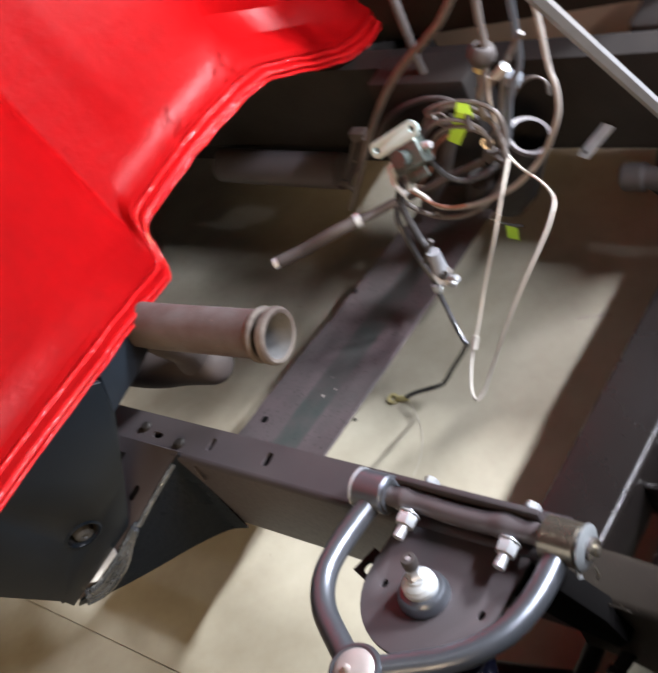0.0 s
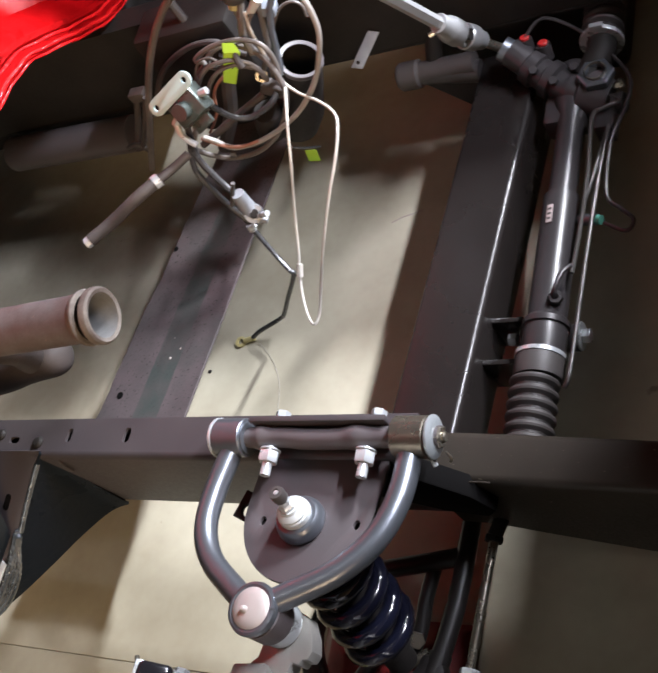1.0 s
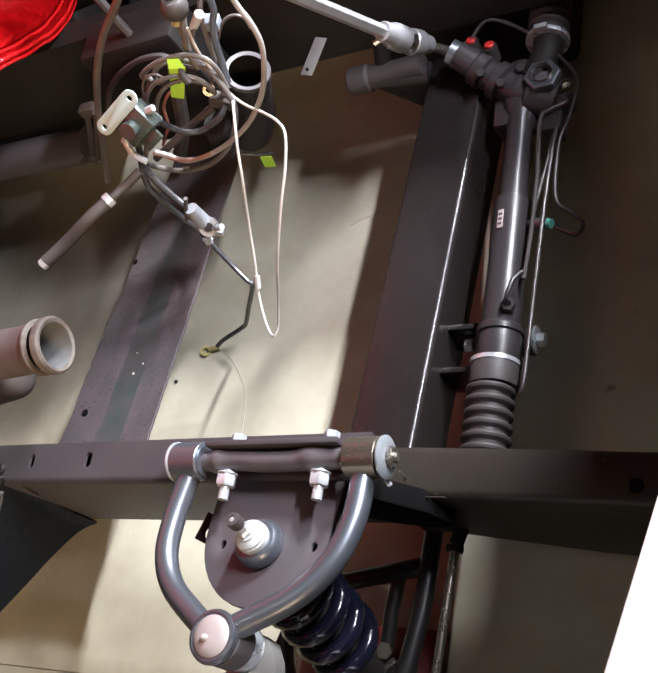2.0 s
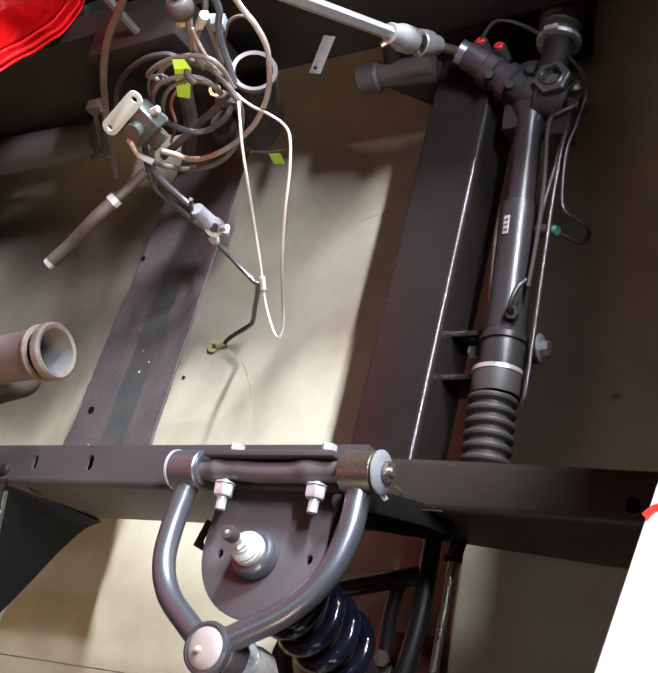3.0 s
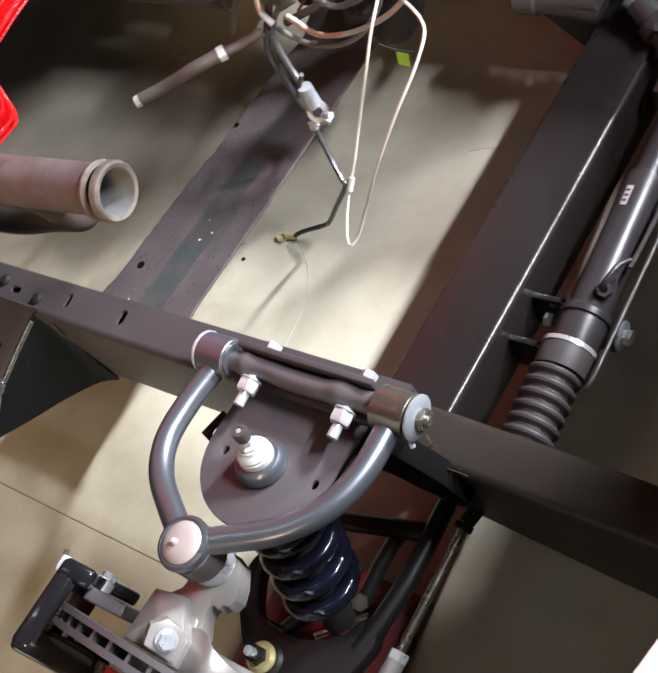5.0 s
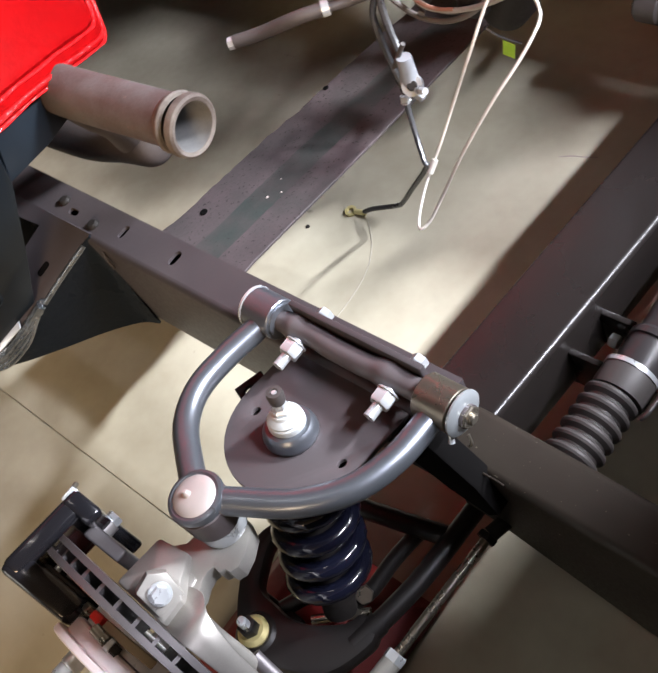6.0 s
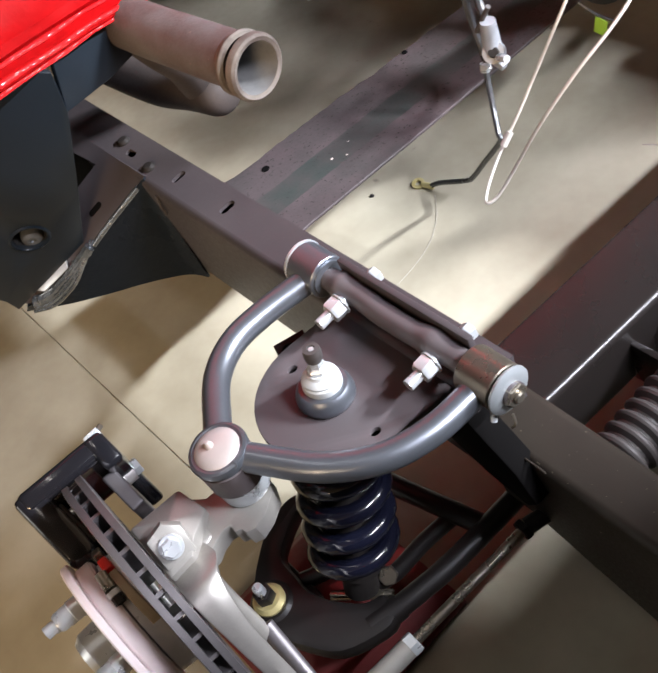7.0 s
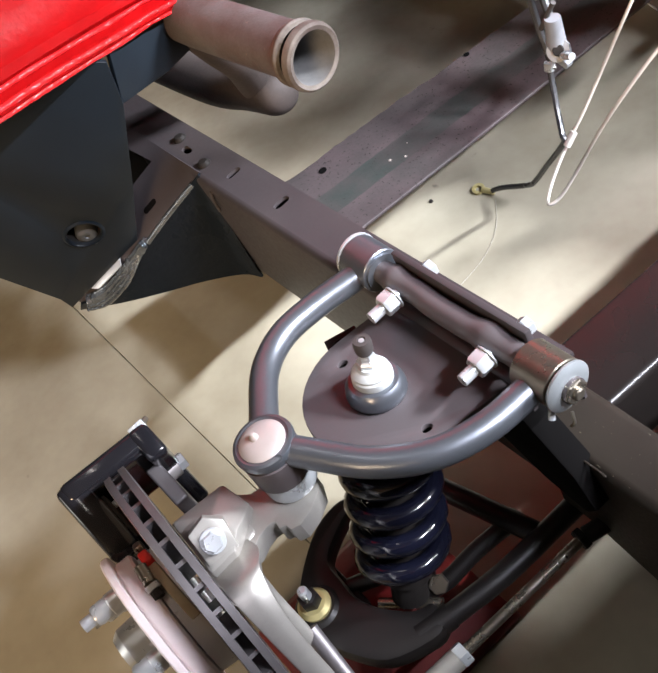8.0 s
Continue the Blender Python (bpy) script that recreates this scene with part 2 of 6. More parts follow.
def oval(cx, cy, rx, ry, n=20, turn=0.0):
    c, s = math.cos(turn), math.sin(turn)
    return [(cx + rx * math.cos(t) * c - ry * math.sin(t) * s, cy + rx * math.cos(t) * s + ry * math.sin(t) * c) for t in (2 * math.pi * k / n for k in range(n))]


def slot(cx, cy, long_x, long_y, n=8):
    """A slot with round ends, longer along one of the axes."""
    r = min(long_x, long_y) / 2
    dx, dy = long_x / 2 - r, long_y / 2 - r
    out = []
    for q, (sx, sy) in enumerate(((1, 1), (-1, 1), (-1, -1), (1, -1))):
        for k in range(n // 2 + 1):
            t = math.pi / 2 * (q + k / (n // 2))
            p = (cx + sx * dx + r * math.cos(t), cy + sy * dy + r * math.sin(t))
            if not out or math.dist(p, out[-1]) > 1e-5:
                out.append(p)
    return out if math.dist(out[0], out[-1]) > 1e-5 else out[:-1]


def sheet(outline, thick, m, holes=(), edge=0.0, bm=None):
    """A plate cut to an outline with holes, of some thickness, lying in the plane of m."""
    mine = bmesh.new()
    for loop in (outline, *holes):
        vs = [mine.verts.new((x, y, 0)) for x, y in loop]
        for a, b in zip(vs, vs[1:] + vs[:1]):
            mine.edges.new((a, b))
    bmesh.ops.triangle_fill(mine, edges=mine.edges[:], use_beauty=True)
    out = bmesh.ops.extrude_face_region(mine, geom=mine.faces[:])
    for g in out["geom"]:
        if isinstance(g, bmesh.types.BMVert):
            g.co.z -= thick
    bmesh.ops.dissolve_limit(mine, angle_limit=radians(1), verts=mine.verts[:], edges=mine.edges[:])
    bmesh.ops.recalc_face_normals(mine, faces=mine.faces[:])
    if edge:
        rims = [e for e in mine.edges if len(e.link_faces) == 2 and e.calc_face_angle() > radians(60)]
        bmesh.ops.bevel(mine, geom=rims, offset=edge, segments=2, profile=0.5, affect="EDGES", clamp_overlap=True)
    bmesh.ops.transform(mine, matrix=m, verts=mine.verts)
    return merged(mine, bm)


def extrude_profile(profile, start, stop, bm=None, shear=None):
    """Carries a closed (y, z) outline along x."""
    bm = bm or bmesh.new()
    rows = []
    for x in (start, stop):
        rows.append([bm.verts.new((x, y, z)) for y, z in profile])
    n = len(profile)
    for k in range(n):
        bm.faces.new((rows[0][k], rows[0][(k + 1) % n], rows[1][(k + 1) % n], rows[1][k]))
    bm.faces.new(rows[0])
    bm.faces.new(rows[1])
    return bm


def arc(cx, cy, r, a0, a1, n=5):
    return [(cx + r * math.cos(radians(a0 + (a1 - a0) * k / n)), cy + r * math.sin(radians(a0 + (a1 - a0) * k / n))) for k in range(n + 1)]


def bead(points, r, bm=None, seed=3):
    """A rippled weld bead of uneven width."""
    rnd = random.Random(seed)
    p = smooth_path(points, 5)
    length = sum((b - a).length for a, b in zip(p, p[1:]))
    n = max(6, int(length / (r * 0.7)))
    course = []
    for k in range(n + 1):
        d, at = length * k / n, p[-1]
        for a, b in zip(p, p[1:]):
            s = (b - a).length
            if d <= s:
                at = a.lerp(b, d / s)
                break
            d -= s
        course.append(at + Vector((rnd.uniform(-1, 1), rnd.uniform(-1, 1), rnd.uniform(-1, 1))) * r * 0.06)
    width = [r * (rnd.uniform(0.95, 1.12) if k % 2 else rnd.uniform(0.85, 0.98)) for k in range(n + 1)]
    width[0] = width[-1] = r * 0.3
    return sweep(course, lambda t: width[min(n, int(round(t * n)))], 8, bm, steps=1)


def panel(points, thick, bm=None, facing=None):
    """A flat plate through points, thickened to its back."""
    mine = bmesh.new()
    f = mine.faces.new([mine.verts.new(p) for p in points])
    f.normal_update()
    n = f.normal.copy()
    n = -n if facing and n.dot(facing) < 0 else n
    out = bmesh.ops.extrude_face_region(mine, geom=[f])
    for g in out["geom"]:
        if isinstance(g, bmesh.types.BMVert):
            g.co -= n * thick
    bmesh.ops.recalc_face_normals(mine, faces=mine.faces[:])
    bmesh.ops.bevel(mine, geom=mine.edges[:], offset=min(0.0015, thick * 0.3), segments=2, profile=0.5, affect="EDGES", clamp_overlap=True)
    return merged(mine, bm)


# ---- the room ----
def floor_sheet():
    bm = bmesh.new()
    prof = [(-4.2, 0), (-0.2339, 0), (-0.2334, -0.0008), (-0.2331, -0.003), (-0.2321, -0.003), (-0.2318, -0.0008), (-0.2313, 0), (4.6, 0), (4.6, -0.15), (-4.2, -0.15)]
    extrude_profile(prof, -5.0, 5.0, bm)
    return bm


solo("floor", floor_sheet(), CONCRETE, "sealed grey-brown concrete garage floor with saw joint", "floor", kind="structure")
solo("wall_north", block((-5.2, 4.6, -0.15), (5.2, 4.8, 3.1), 0), PLASTER, "plain painted garage wall", "wall", kind="structure")
solo("wall_east", block((5.0, -4.2, -0.15), (5.2, 4.6, 3.1), 0), PLASTER, "plain painted garage wall", "wall", kind="structure")
solo("wall_west", block((-5.2, -4.2, -0.15), (-5.0, 4.6, 3.1), 0), PLASTER, "plain painted garage wall", "wall", kind="structure")
# added out of view: its height stops the tubes' light on the east floor
solo("wall_low", block((1.25, -0.45, 0.0), (1.33, 4.6, 1.515), 0.004), PLASTER, "unseen low wall added to shade the floor", "wall", kind="structure")
wall = block((-5.2, -4.4, -0.15), (-2.0, -4.2, 3.1), 0)
block((0.0, -4.4, -0.15), (5.2, -4.2, 3.1), 0, bm=wall)
block((-2.0, -4.4, 2.6), (0.0, -4.2, 3.1), 0, bm=wall)
solo("wall_south", wall, PLASTER, "plain painted garage wall with an added unseen door opening", "wall", kind="structure")
solo("ceiling", block((-5.2, -4.4, 3.1), (5.2, 4.8, 3.2), 0), PLASTER, "plain grey garage ceiling", "ceiling", kind="structure")

# ---- chassis ----
chassis = thing("chassis_frame", "bare satin black truck chassis frame on garage floor", "vehicle chassis", (0, 0.37, 0.2))


def side_rail(outer, sign, top, bottom, width, start, stop, slots):
    """A channel rail with its web on the outer side, round bends and slotted top flange."""
    r, t = 0.009, 0.005
    w = []
    w += arc(r, top - r, r, 90, 180)
    w += arc(r, bottom + r, r, 180, 270)
    w += [(width, bottom), (width, bottom + t)]
    w += arc(r, bottom + r, r - t, 270, 180)
    w += arc(r, top - r, r - t, 180, 90)
    bm = extrude_profile([(outer + sign * y, z) for y, z in w], start, stop)
    inner = sorted((outer + sign * (width - 0.004), outer + sign * (width - 0.0005)))
    block((start, inner[0], bottom + t + 0.0005), (stop, inner[1], top - t - 0.0005), 0, bm=bm)
    a, b = sorted((outer + sign * r, outer + sign * width))
    sheet([(start, a), (stop, a), (stop, b), (start, b)], t, pose(0, 0, top), slots, bm=bm)
    return bm


near_slots = [slot(-0.429, 0.003, 0.010, 0.021), slot(-0.323, 0.003, 0.012, 0.022), slot(-0.535, -0.004, 0.02, 0.010)]
part("side_rail", side_rail(-0.030, 1, 0.376, 0.203, 0.058, -2.2, 0.105, near_slots), CHASSIS, chassis, "dark satin channel rail with slots")
# darker than the near rail: the far side's shade is in the colour
part("side_rail", side_rail(0.800, -1, 0.440, 0.258, 0.058, -2.2, 1.0, []), DARK, chassis, "far channel rail with shade in its black paint")


def clip_rail():
    """The lower box rail welded on in front, running slightly outwards."""
    bm = bmesh.new()
    r = 0.010
    rows = []
    for x, y0, y1, z1, z0 in ((0.085, -0.026, 0.038, 0.307, 0.155), (0.125, -0.026, 0.038, 0.305, 0.150), (0.20, -0.026, 0.037, 0.300, 0.115), (0.30, -0.027, 0.035, 0.293, 0.075), (0.385, -0.029, 0.033, 0.286, 0.058), (1.1, -0.035, 0.027, 0.250, 0.02)):
        prof = arc(y0 + r, z1 - r, r, 180, 90, 3) + arc(y1 - r, z1 - r, r, 90, 0, 3) + arc(y1 - r, z0 + r, r, 0, -90, 3) + arc(y0 + r, z0 + r, r, -90, -180, 3)
        rows.append([bm.verts.new((x, y, z)) for y, z in prof])
    n = len(rows[0])
    for a, b in zip(rows, rows[1:]):
        for k in range(n):
            bm.faces.new((a[k], a[(k + 1) % n], b[(k + 1) % n], b[k]))
    bm.faces.new(rows[0])
    bm.faces.new(rows[-1])
    return bm


front_rail = part("front_rail", clip_rail(), CLIP, chassis, "dusty black welded box rail")
part("weld_bead", bead([(0.145, -0.026, 0.303), (0.162, -0.026, 0.303), (0.172, -0.0265, 0.302)], 0.0012), CLIP, front_rail, "bare weld bead")
# flat black disc in place of a bored hole's dark inside
part("bolt_hole", disc(0.009, 0.001, (0.382, -0.008, 0.2858), (0, 0, 1), 16, 0.0003), VOID, front_rail, "dark drilled hole")


def cross_channel():
    """A shallow pressed channel across the frame, with flat rims."""
    bm = bmesh.new()
    rows = []
    marks = ((0.027, -0.625, -0.385), (0.07, -0.605, -0.400), (0.12, -0.593, -0.401), (0.30, -0.566, -0.381), (0.45, -0.538, -0.367), (0.76, -0.495, -0.339))
    rnd, wander, course = random.Random(12), 0.0, []
    for (y0, l0, r0), (y1, l1, r1) in zip(marks, marks[1:]):
        n = max(2, int((y1 - y0) / 0.012))
        for k in range(n):
            wander = 0.72 * wander + rnd.uniform(-0.0022, 0.0022)
            course.append((y0 + (y1 - y0) * k / n, l0 + (l1 - l0) * k / n + wander, r0 + (r1 - r0) * k / n + 0.12 * wander))
    course.append(marks[-1])
    for y, xl, xr in course:
        z = 0.187
        w = xr - xl
        prof = [(xl + 0.004, z - 0.075), (xl, z - 0.07), (xl, z - 0.006), (xl + 0.006, z), (xl + 0.43 * w, z), (xl + 0.70 * w, z), (xr - 0.001, z), (xr, z - 0.001), (xr, z - 0.003), (xr - 0.005, z - 0.005), (xr - 0.006, z - 0.010), (xl + 0.008, z - 0.010)]
        rows.append([bm.verts.new((x, y, zz)) for x, zz in prof])
    n = len(rows[0])
    for a, b in zip(rows, rows[1:]):
        for k in range(n):
            f = bm.faces.new((a[k], a[(k + 1) % n], b[(k + 1) % n], b[k]))
            f.material_index = 1 if k == 4 else 0
    bm.faces.new(rows[0])
    bm.faces.new(rows[-1])
    return bm


cross = part("rear_crossmember", cross_channel(), RUSTY, chassis, "worn rusty pressed crossmember")
cross.data.materials.append(WORNGREEN)
# these two holes are black discs as well, their inner shade painted
part("slot_hole", disc(0.0065, 0.001, (-0.551, 0.158, 0.1872), (0, 0, 1), 14, 0.0002), VOID, cross)
part("slot_hole", disc(0.0050, 0.001, (-0.530, 0.446, 0.1872), (0, 0, 1), 14, 0.0002), VOID, cross)


def box_crossmember():
    """A rectangular tube across the frame, slightly askew, with rounded corners."""
    bm = bmesh.new()
    rows = []
    for y in (0.026, 0.742):
        s = 0.071 * (y - 0.08)
        xl, xr, z0, z1, r = -0.033 + s, 0.0695 + s, 0.095, 0.200, 0.007
        prof = arc(xl + r, z1 - r, r, 180, 90, 6) + arc(xr - 0.010, z1 - 0.010, 0.010, 90, 0, 8) + arc(xr - 0.010, z0 + 0.010, 0.010, 0, -90, 8) + arc(xl + r, z0 + r, r, -90, -180, 6)
        rows.append([bm.verts.new((x, y, z)) for x, z in prof])
    n = len(rows[0])
    for k in range(n):
        bm.faces.new((rows[0][k], rows[0][(k + 1) % n], rows[1][(k + 1) % n], rows[1][k]))
    bm.faces.new(rows[0])
    bm.faces.new(rows[1])
    return bm


part("box_crossmember", box_crossmember(), GLOSSBLACK, chassis, "satin black rectangular tube crossmember")

# spring tower plate and the bracket that carries the upper arm
tower = Matrix.Translation((-0.008, -0.03, 0.372)) @ Matrix.Rotation(radians(-8), 4, "X")
half = 0.086
outline = [(-half, 0.025)] + [(-half, -0.02)] + [(half * math.cos(t) * (1.0 if math.cos(t) < 0 else 0.98), -0.062 - 0.092 * math.sin(t)) for t in (math.pi - math.pi * k / 22 for k in range(23))] + [(half, -0.02), (half, 0.025)]
part("spring_tower_plate", sheet(outline, 0.006, tower, [oval(-0.058, -0.080, 0.0042, 0.0056, 14), oval(0.066, -0.080, 0.0042, 0.0056, 14)], 0.001), PLATE, chassis, "satin grey rounded top plate with holes")
tower_skirt = bmesh.new()
lathe([(0.062, 0.0), (0.060, -0.05), (0.056, -0.05), (0.058, 0.0)], (-0.01, -0.105, 0.376), (0, 0.12, 1), 32, tower_skirt, closed=True)
part("spring_cup", tower_skirt, DARK, chassis)
# deep shade below the tower is put into this side's black
part("spring_pocket", sheet([(0.0, 0.362), (0.0, 0.312), (0.055, 0.280), (0.100, 0.250), (0.150, 0.236), (0.165, 0.255), (0.150, 0.300), (0.096, 0.362)], 0.028, Matrix.Translation((0, -0.044, 0)) @ Matrix.Rotation(radians(90), 4, "X"), edge=0.003), VOID, chassis, "spring pocket side with deep shade in its black")
# block added beyond the far rail to keep tube light off the floor
part("spring_tower", block((-0.100, 0.803, 0.050), (0.215, 1.030, 0.445), 0.018), DARK, chassis, "black block added at the far tower to shade the floor")
# made-up block: hides lit floor behind the valve and stops lamp rays
part("mount_bracket", block((-0.490, 0.658, 0.240), (-0.300, 0.741, 0.470), 0.010), DARK, chassis, "black block added on far rail as shade behind the wires")
bracket = block((-0.092, -0.002, 0.370), (0.090, 0.005, 0.424), 0.0015)
part("arm_bracket", bracket, CHASSIS, chassis, "flat dark bracket plate behind arm shaft")

# ---- upper control arm ----
AX_Y, AX_Z = -0.014, 0.404
upper_arm = thing("upper_control_arm", "tubular grey steel upper control arm bolted to the frame", "suspension arm", (0, -0.1, 0.40))
part("rear_tube", sweep([(-0.121, -0.030, 0.402), (-0.128, -0.085, 0.405), (-0.124, -0.130, 0.409), (-0.100, -0.168, 0.414), (-0.055, -0.200, 0.421), (-0.030, -0.215, 0.424)], 0.0140, 20), ARMSTEEL, upper_arm)
part("front_tube", sweep([(0.117, -0.030, 0.400), (0.115, -0.082, 0.403), (0.100, -0.130, 0.408), (0.066, -0.170, 0.414), (0.018, -0.200, 0.421), (-0.005, -0.213, 0.424)], 0.0142, 20), ARMSTEEL, upper_arm)
for x0, x1, nm, mt in ((-0.141, -0.101, "rear_bushing", ARMSTEEL), (0.099, 0.139, "front_bushing", BUSHSTEEL)):
    shell = lathe([(0.017, 0), (0.0225, 0), (0.0235, 0.001), (0.0235, x1 - x0 - 0.001), (0.0225, x1 - x0), (0.017, x1 - x0)], (x0, AX_Y, AX_Z), (1, 0, 0), 36, closed=True)
    sh = part(nm, shell, mt, upper_arm, "bare steel bushing shell")
    part("rubber_core", lathe([(0.009, 0.002), (0.0168, 0.002), (0.0168, x1 - x0 - 0.002), (0.009, x1 - x0 - 0.002)], (x0, AX_Y, AX_Z), (1, 0, 0), 28, closed=True), RUBBER, sh)
    if nm == "rear_bushing":
        part("end_washer", lathe([(0.008, -0.003), (0.0245, -0.003), (0.0245, -0.0005), (0.008, -0.0005)], (x0, AX_Y, AX_Z), (1, 0, 0), 32, closed=True), ZINC, sh)
    part("inner_ring", lathe([(0.010, 0.0), (0.0195, 0.0), (0.0195, 0.004), (0.010, 0.004)], (x1 - 0.0015, AX_Y, AX_Z), (1, 0, 0), 32, closed=True), ARMSTEEL, sh)
part("cross_shaft", sweep([(-0.105, AX_Y, AX_Z), (-0.088, AX_Y, AX_Z), (-0.070, AX_Y, AX_Z), (-0.045, AX_Y, AX_Z), (-0.02, AX_Y - 0.002, AX_Z), (0.02, AX_Y - 0.002, AX_Z), (0.045, AX_Y, AX_Z), (0.070, AX_Y, AX_Z), (0.088, AX_Y, AX_Z), (0.152, AX_Y, AX_Z)], lambda t: 0.0125 + 0.0035 * max(math.exp(-((t - 0.18) / 0.06) ** 2), math.exp(-((t - 0.70) / 0.06) ** 2)), 20), PLATE, upper_arm, "dark forged cross shaft")
for x in (-0.064, 0.064):
    bolt = part("shaft_bolt", sweep([(x, 0.004, AX_Z), (x, -0.062, AX_Z)], 0.0062, 16), ZINC, upper_arm, "bright zinc bolt")
    part("nut", hexagon(0.021, 0.015, (x, -0.031, AX_Z), (0, -1, 0), 0.3), ZINC, bolt)
    part("washer", disc(0.0125, 0.002, (x, -0.0295, AX_Z), (0, -1, 0), 24, 0.0004), ZINC, bolt)
    part("bolt_head", hexagon(0.016, 0.009, (x + 0.012, 0.006, AX_Z + 0.008), (0, 1, 0), 0.1), ZINC, bolt)
part("end_nut", hexagon(0.022, 0.007, (0.1475, AX_Y, AX_Z), (1, 0, 0), 0.2), BUSHSTEEL, upper_arm, "steel end nut")
DULLZINC = surface("dull_blue_zinc", (0.48, 0.52, 0.54), (0.37, 0.405, 0.42), 0.32, 0.65, 300, 70, 0.6, 0.05)
part("end_flange", lathe([(0, 0.0), (0.0235, 0.0), (0.0245, 0.001), (0.0245, 0.003), (0.0205, 0.0055), (0.0150, 0.0068), (0, 0.0070)], (0.1415, AX_Y, AX_Z), (1, 0, 0), 36), DULLZINC, upper_arm, "domed zinc flange washer")
part("shaft_tip", disc(0.0062, 0.0065, (0.1520, AX_Y, AX_Z), (1, 0, 0), 20, 0.0015), BUSHSTEEL, upper_arm)
part("cotter_pin", sweep([(0.150, AX_Y - 0.008, AX_Z - 0.022), (0.154, AX_Y - 0.012, AX_Z - 0.030), (0.151, AX_Y - 0.014, AX_Z - 0.036)], 0.0014, 8), BUSHSTEEL, upper_arm)
part("grease_nipple", sweep([(0.135, -0.030, 0.384), (0.138, -0.036, 0.376)], 0.0032, 10), ZINC, upper_arm)
BALL = Vector((-0.016, -0.222, 0.0))
CAPPINK = surface("pinkish_plated_cap", (0.47, 0.415, 0.395), (0.37, 0.325, 0.31), 0.42, 0.3, 300, 30, 0.5, 0.04)
cup = lathe([(0, 0.388), (0.020, 0.388), (0.024, 0.392), (0.0265, 0.398), (0.0265, 0.428), (0.029, 0.430), (0.0295, 0.434), (0.0285, 0.437), (0.0255, 0.438), (0.0245, 0.4375), (0, 0.4375)], BALL, (0, 0, 1), 40)
joint = part("ball_joint_cup", cup, ARMSTEEL, upper_arm, "grey steel ball joint housing")
part("cap", lathe([(0, 0.4435), (0.004, 0.4433), (0.012, 0.4425), (0.0195, 0.4405), (0.0225, 0.438), (0.0225, 0.436), (0, 0.436)], BALL, (0, 0, 1), 36), CAPPINK, joint, "pale pinkish steel cap")
part("nipple", lathe([(0, 0.4495), (0.002, 0.449), (0.0035, 0.4465), (0.0045, 0.443), (0.0045, 0.441)], BALL + Vector((-0.004, -0.003, 0)), (0, 0, 1), 14), CAPPINK, joint)
part("sleeve", lathe([(0.0262, 0.393), (0.0280, 0.394), (0.0280, 0.424), (0.0262, 0.425)], BALL, (0, 0, 1), 40, closed=True), PLATE, joint, "dark steel sleeve")
part("base_ring", lathe([(0, 0.369), (0.022, 0.369), (0.0255, 0.372), (0.0262, 0.380), (0.0245, 0.384), (0.0250, 0.389), (0, 0.389)], BALL, (0, 0, 1), 36), ZINC, joint, "bluish zinc lower ring")
part("weld_fillet", sweep([BALL + Vector((0.022, 0.004, 0.425)), BALL + Vector((0.027, -0.001, 0.437))], 0.0035, 10), ARMSTEEL, joint)

# ---- shock absorber and spring ----
TOP, FOOT = Vector((-0.010, -0.110, 0.386)), Vector((0.018, -0.205, 0.130))
down = (FOOT - TOP).normalized()
coil = thing("coil_spring_shock", "dark blue coil spring over a silver-topped shock", "shock absorber", FOOT)


def along(d, off=0.0):
    return TOP + down * d


def helix(turns, r, wire, d0, d1):
    s, u, a = frame_of(down)
    n = int(turns * 20)
    pts = [TOP + down * (d0 + (d1 - d0) * k / n) + (s * math.cos(2 * math.pi * turns * k / n) + u * math.sin(2 * math.pi * turns * k / n)) * r for k in range(n + 1)]
    return sweep(pts, wire, 12, steps=1)


part("spring", helix(5.3, 0.0405, 0.0112, 0.02, 0.218), SPRINGBLUE, coil, "glossy dark blue coil spring")
part("shock_body", lathe([(0, 0.02), (0.027, 0.02), (0.027, 0.235), (0.020, 0.24), (0.020, 0.27), (0, 0.27)], TOP, down, 28), DARK, coil)
LEAN = (0.02, 0.16, 1)
part("top_grommet", lathe([(0.010, -0.002), (0.0275, -0.002), (0.0292, 0.001), (0.0294, 0.005), (0.0282, 0.010), (0.0258, 0.0145), (0.0240, 0.0165), (0.0222, 0.0170), (0.010, 0.0172)], TOP, LEAN, 40, closed=True), ARMSTEEL, coil, "dark grey stepped grommet")
part("bushing", lathe([(0, 0.0165), (0.0190, 0.0165), (0.0198, 0.0185), (0.0194, 0.0245), (0.0180, 0.0262), (0.0180, 0.0275), (0.0182, 0.0285), (0.0160, 0.0315), (0.0128, 0.0340), (0.0116, 0.0375), (0, 0.0378)], TOP, LEAN, 36), SHOCKALU, coil, "pale aluminium bushing")
nut = part("top_nut", lathe([(0, 0.036), (0.0100, 0.036), (0.0104, 0.0372), (0.0104, 0.0415), (0.0092, 0.043), (0.0074, 0.0445), (0.0070, 0.051), (0, 0.051)], TOP, LEAN, 6), ZINC, coil)
part("thread", lathe([(0.0, 0.044), (0.0068, 0.044), (0.0060, 0.046), (0.0068, 0.048), (0.0060, 0.050), (0.0068, 0.052), (0.0, 0.052)], TOP, LEAN, 16), ZINC, nut)
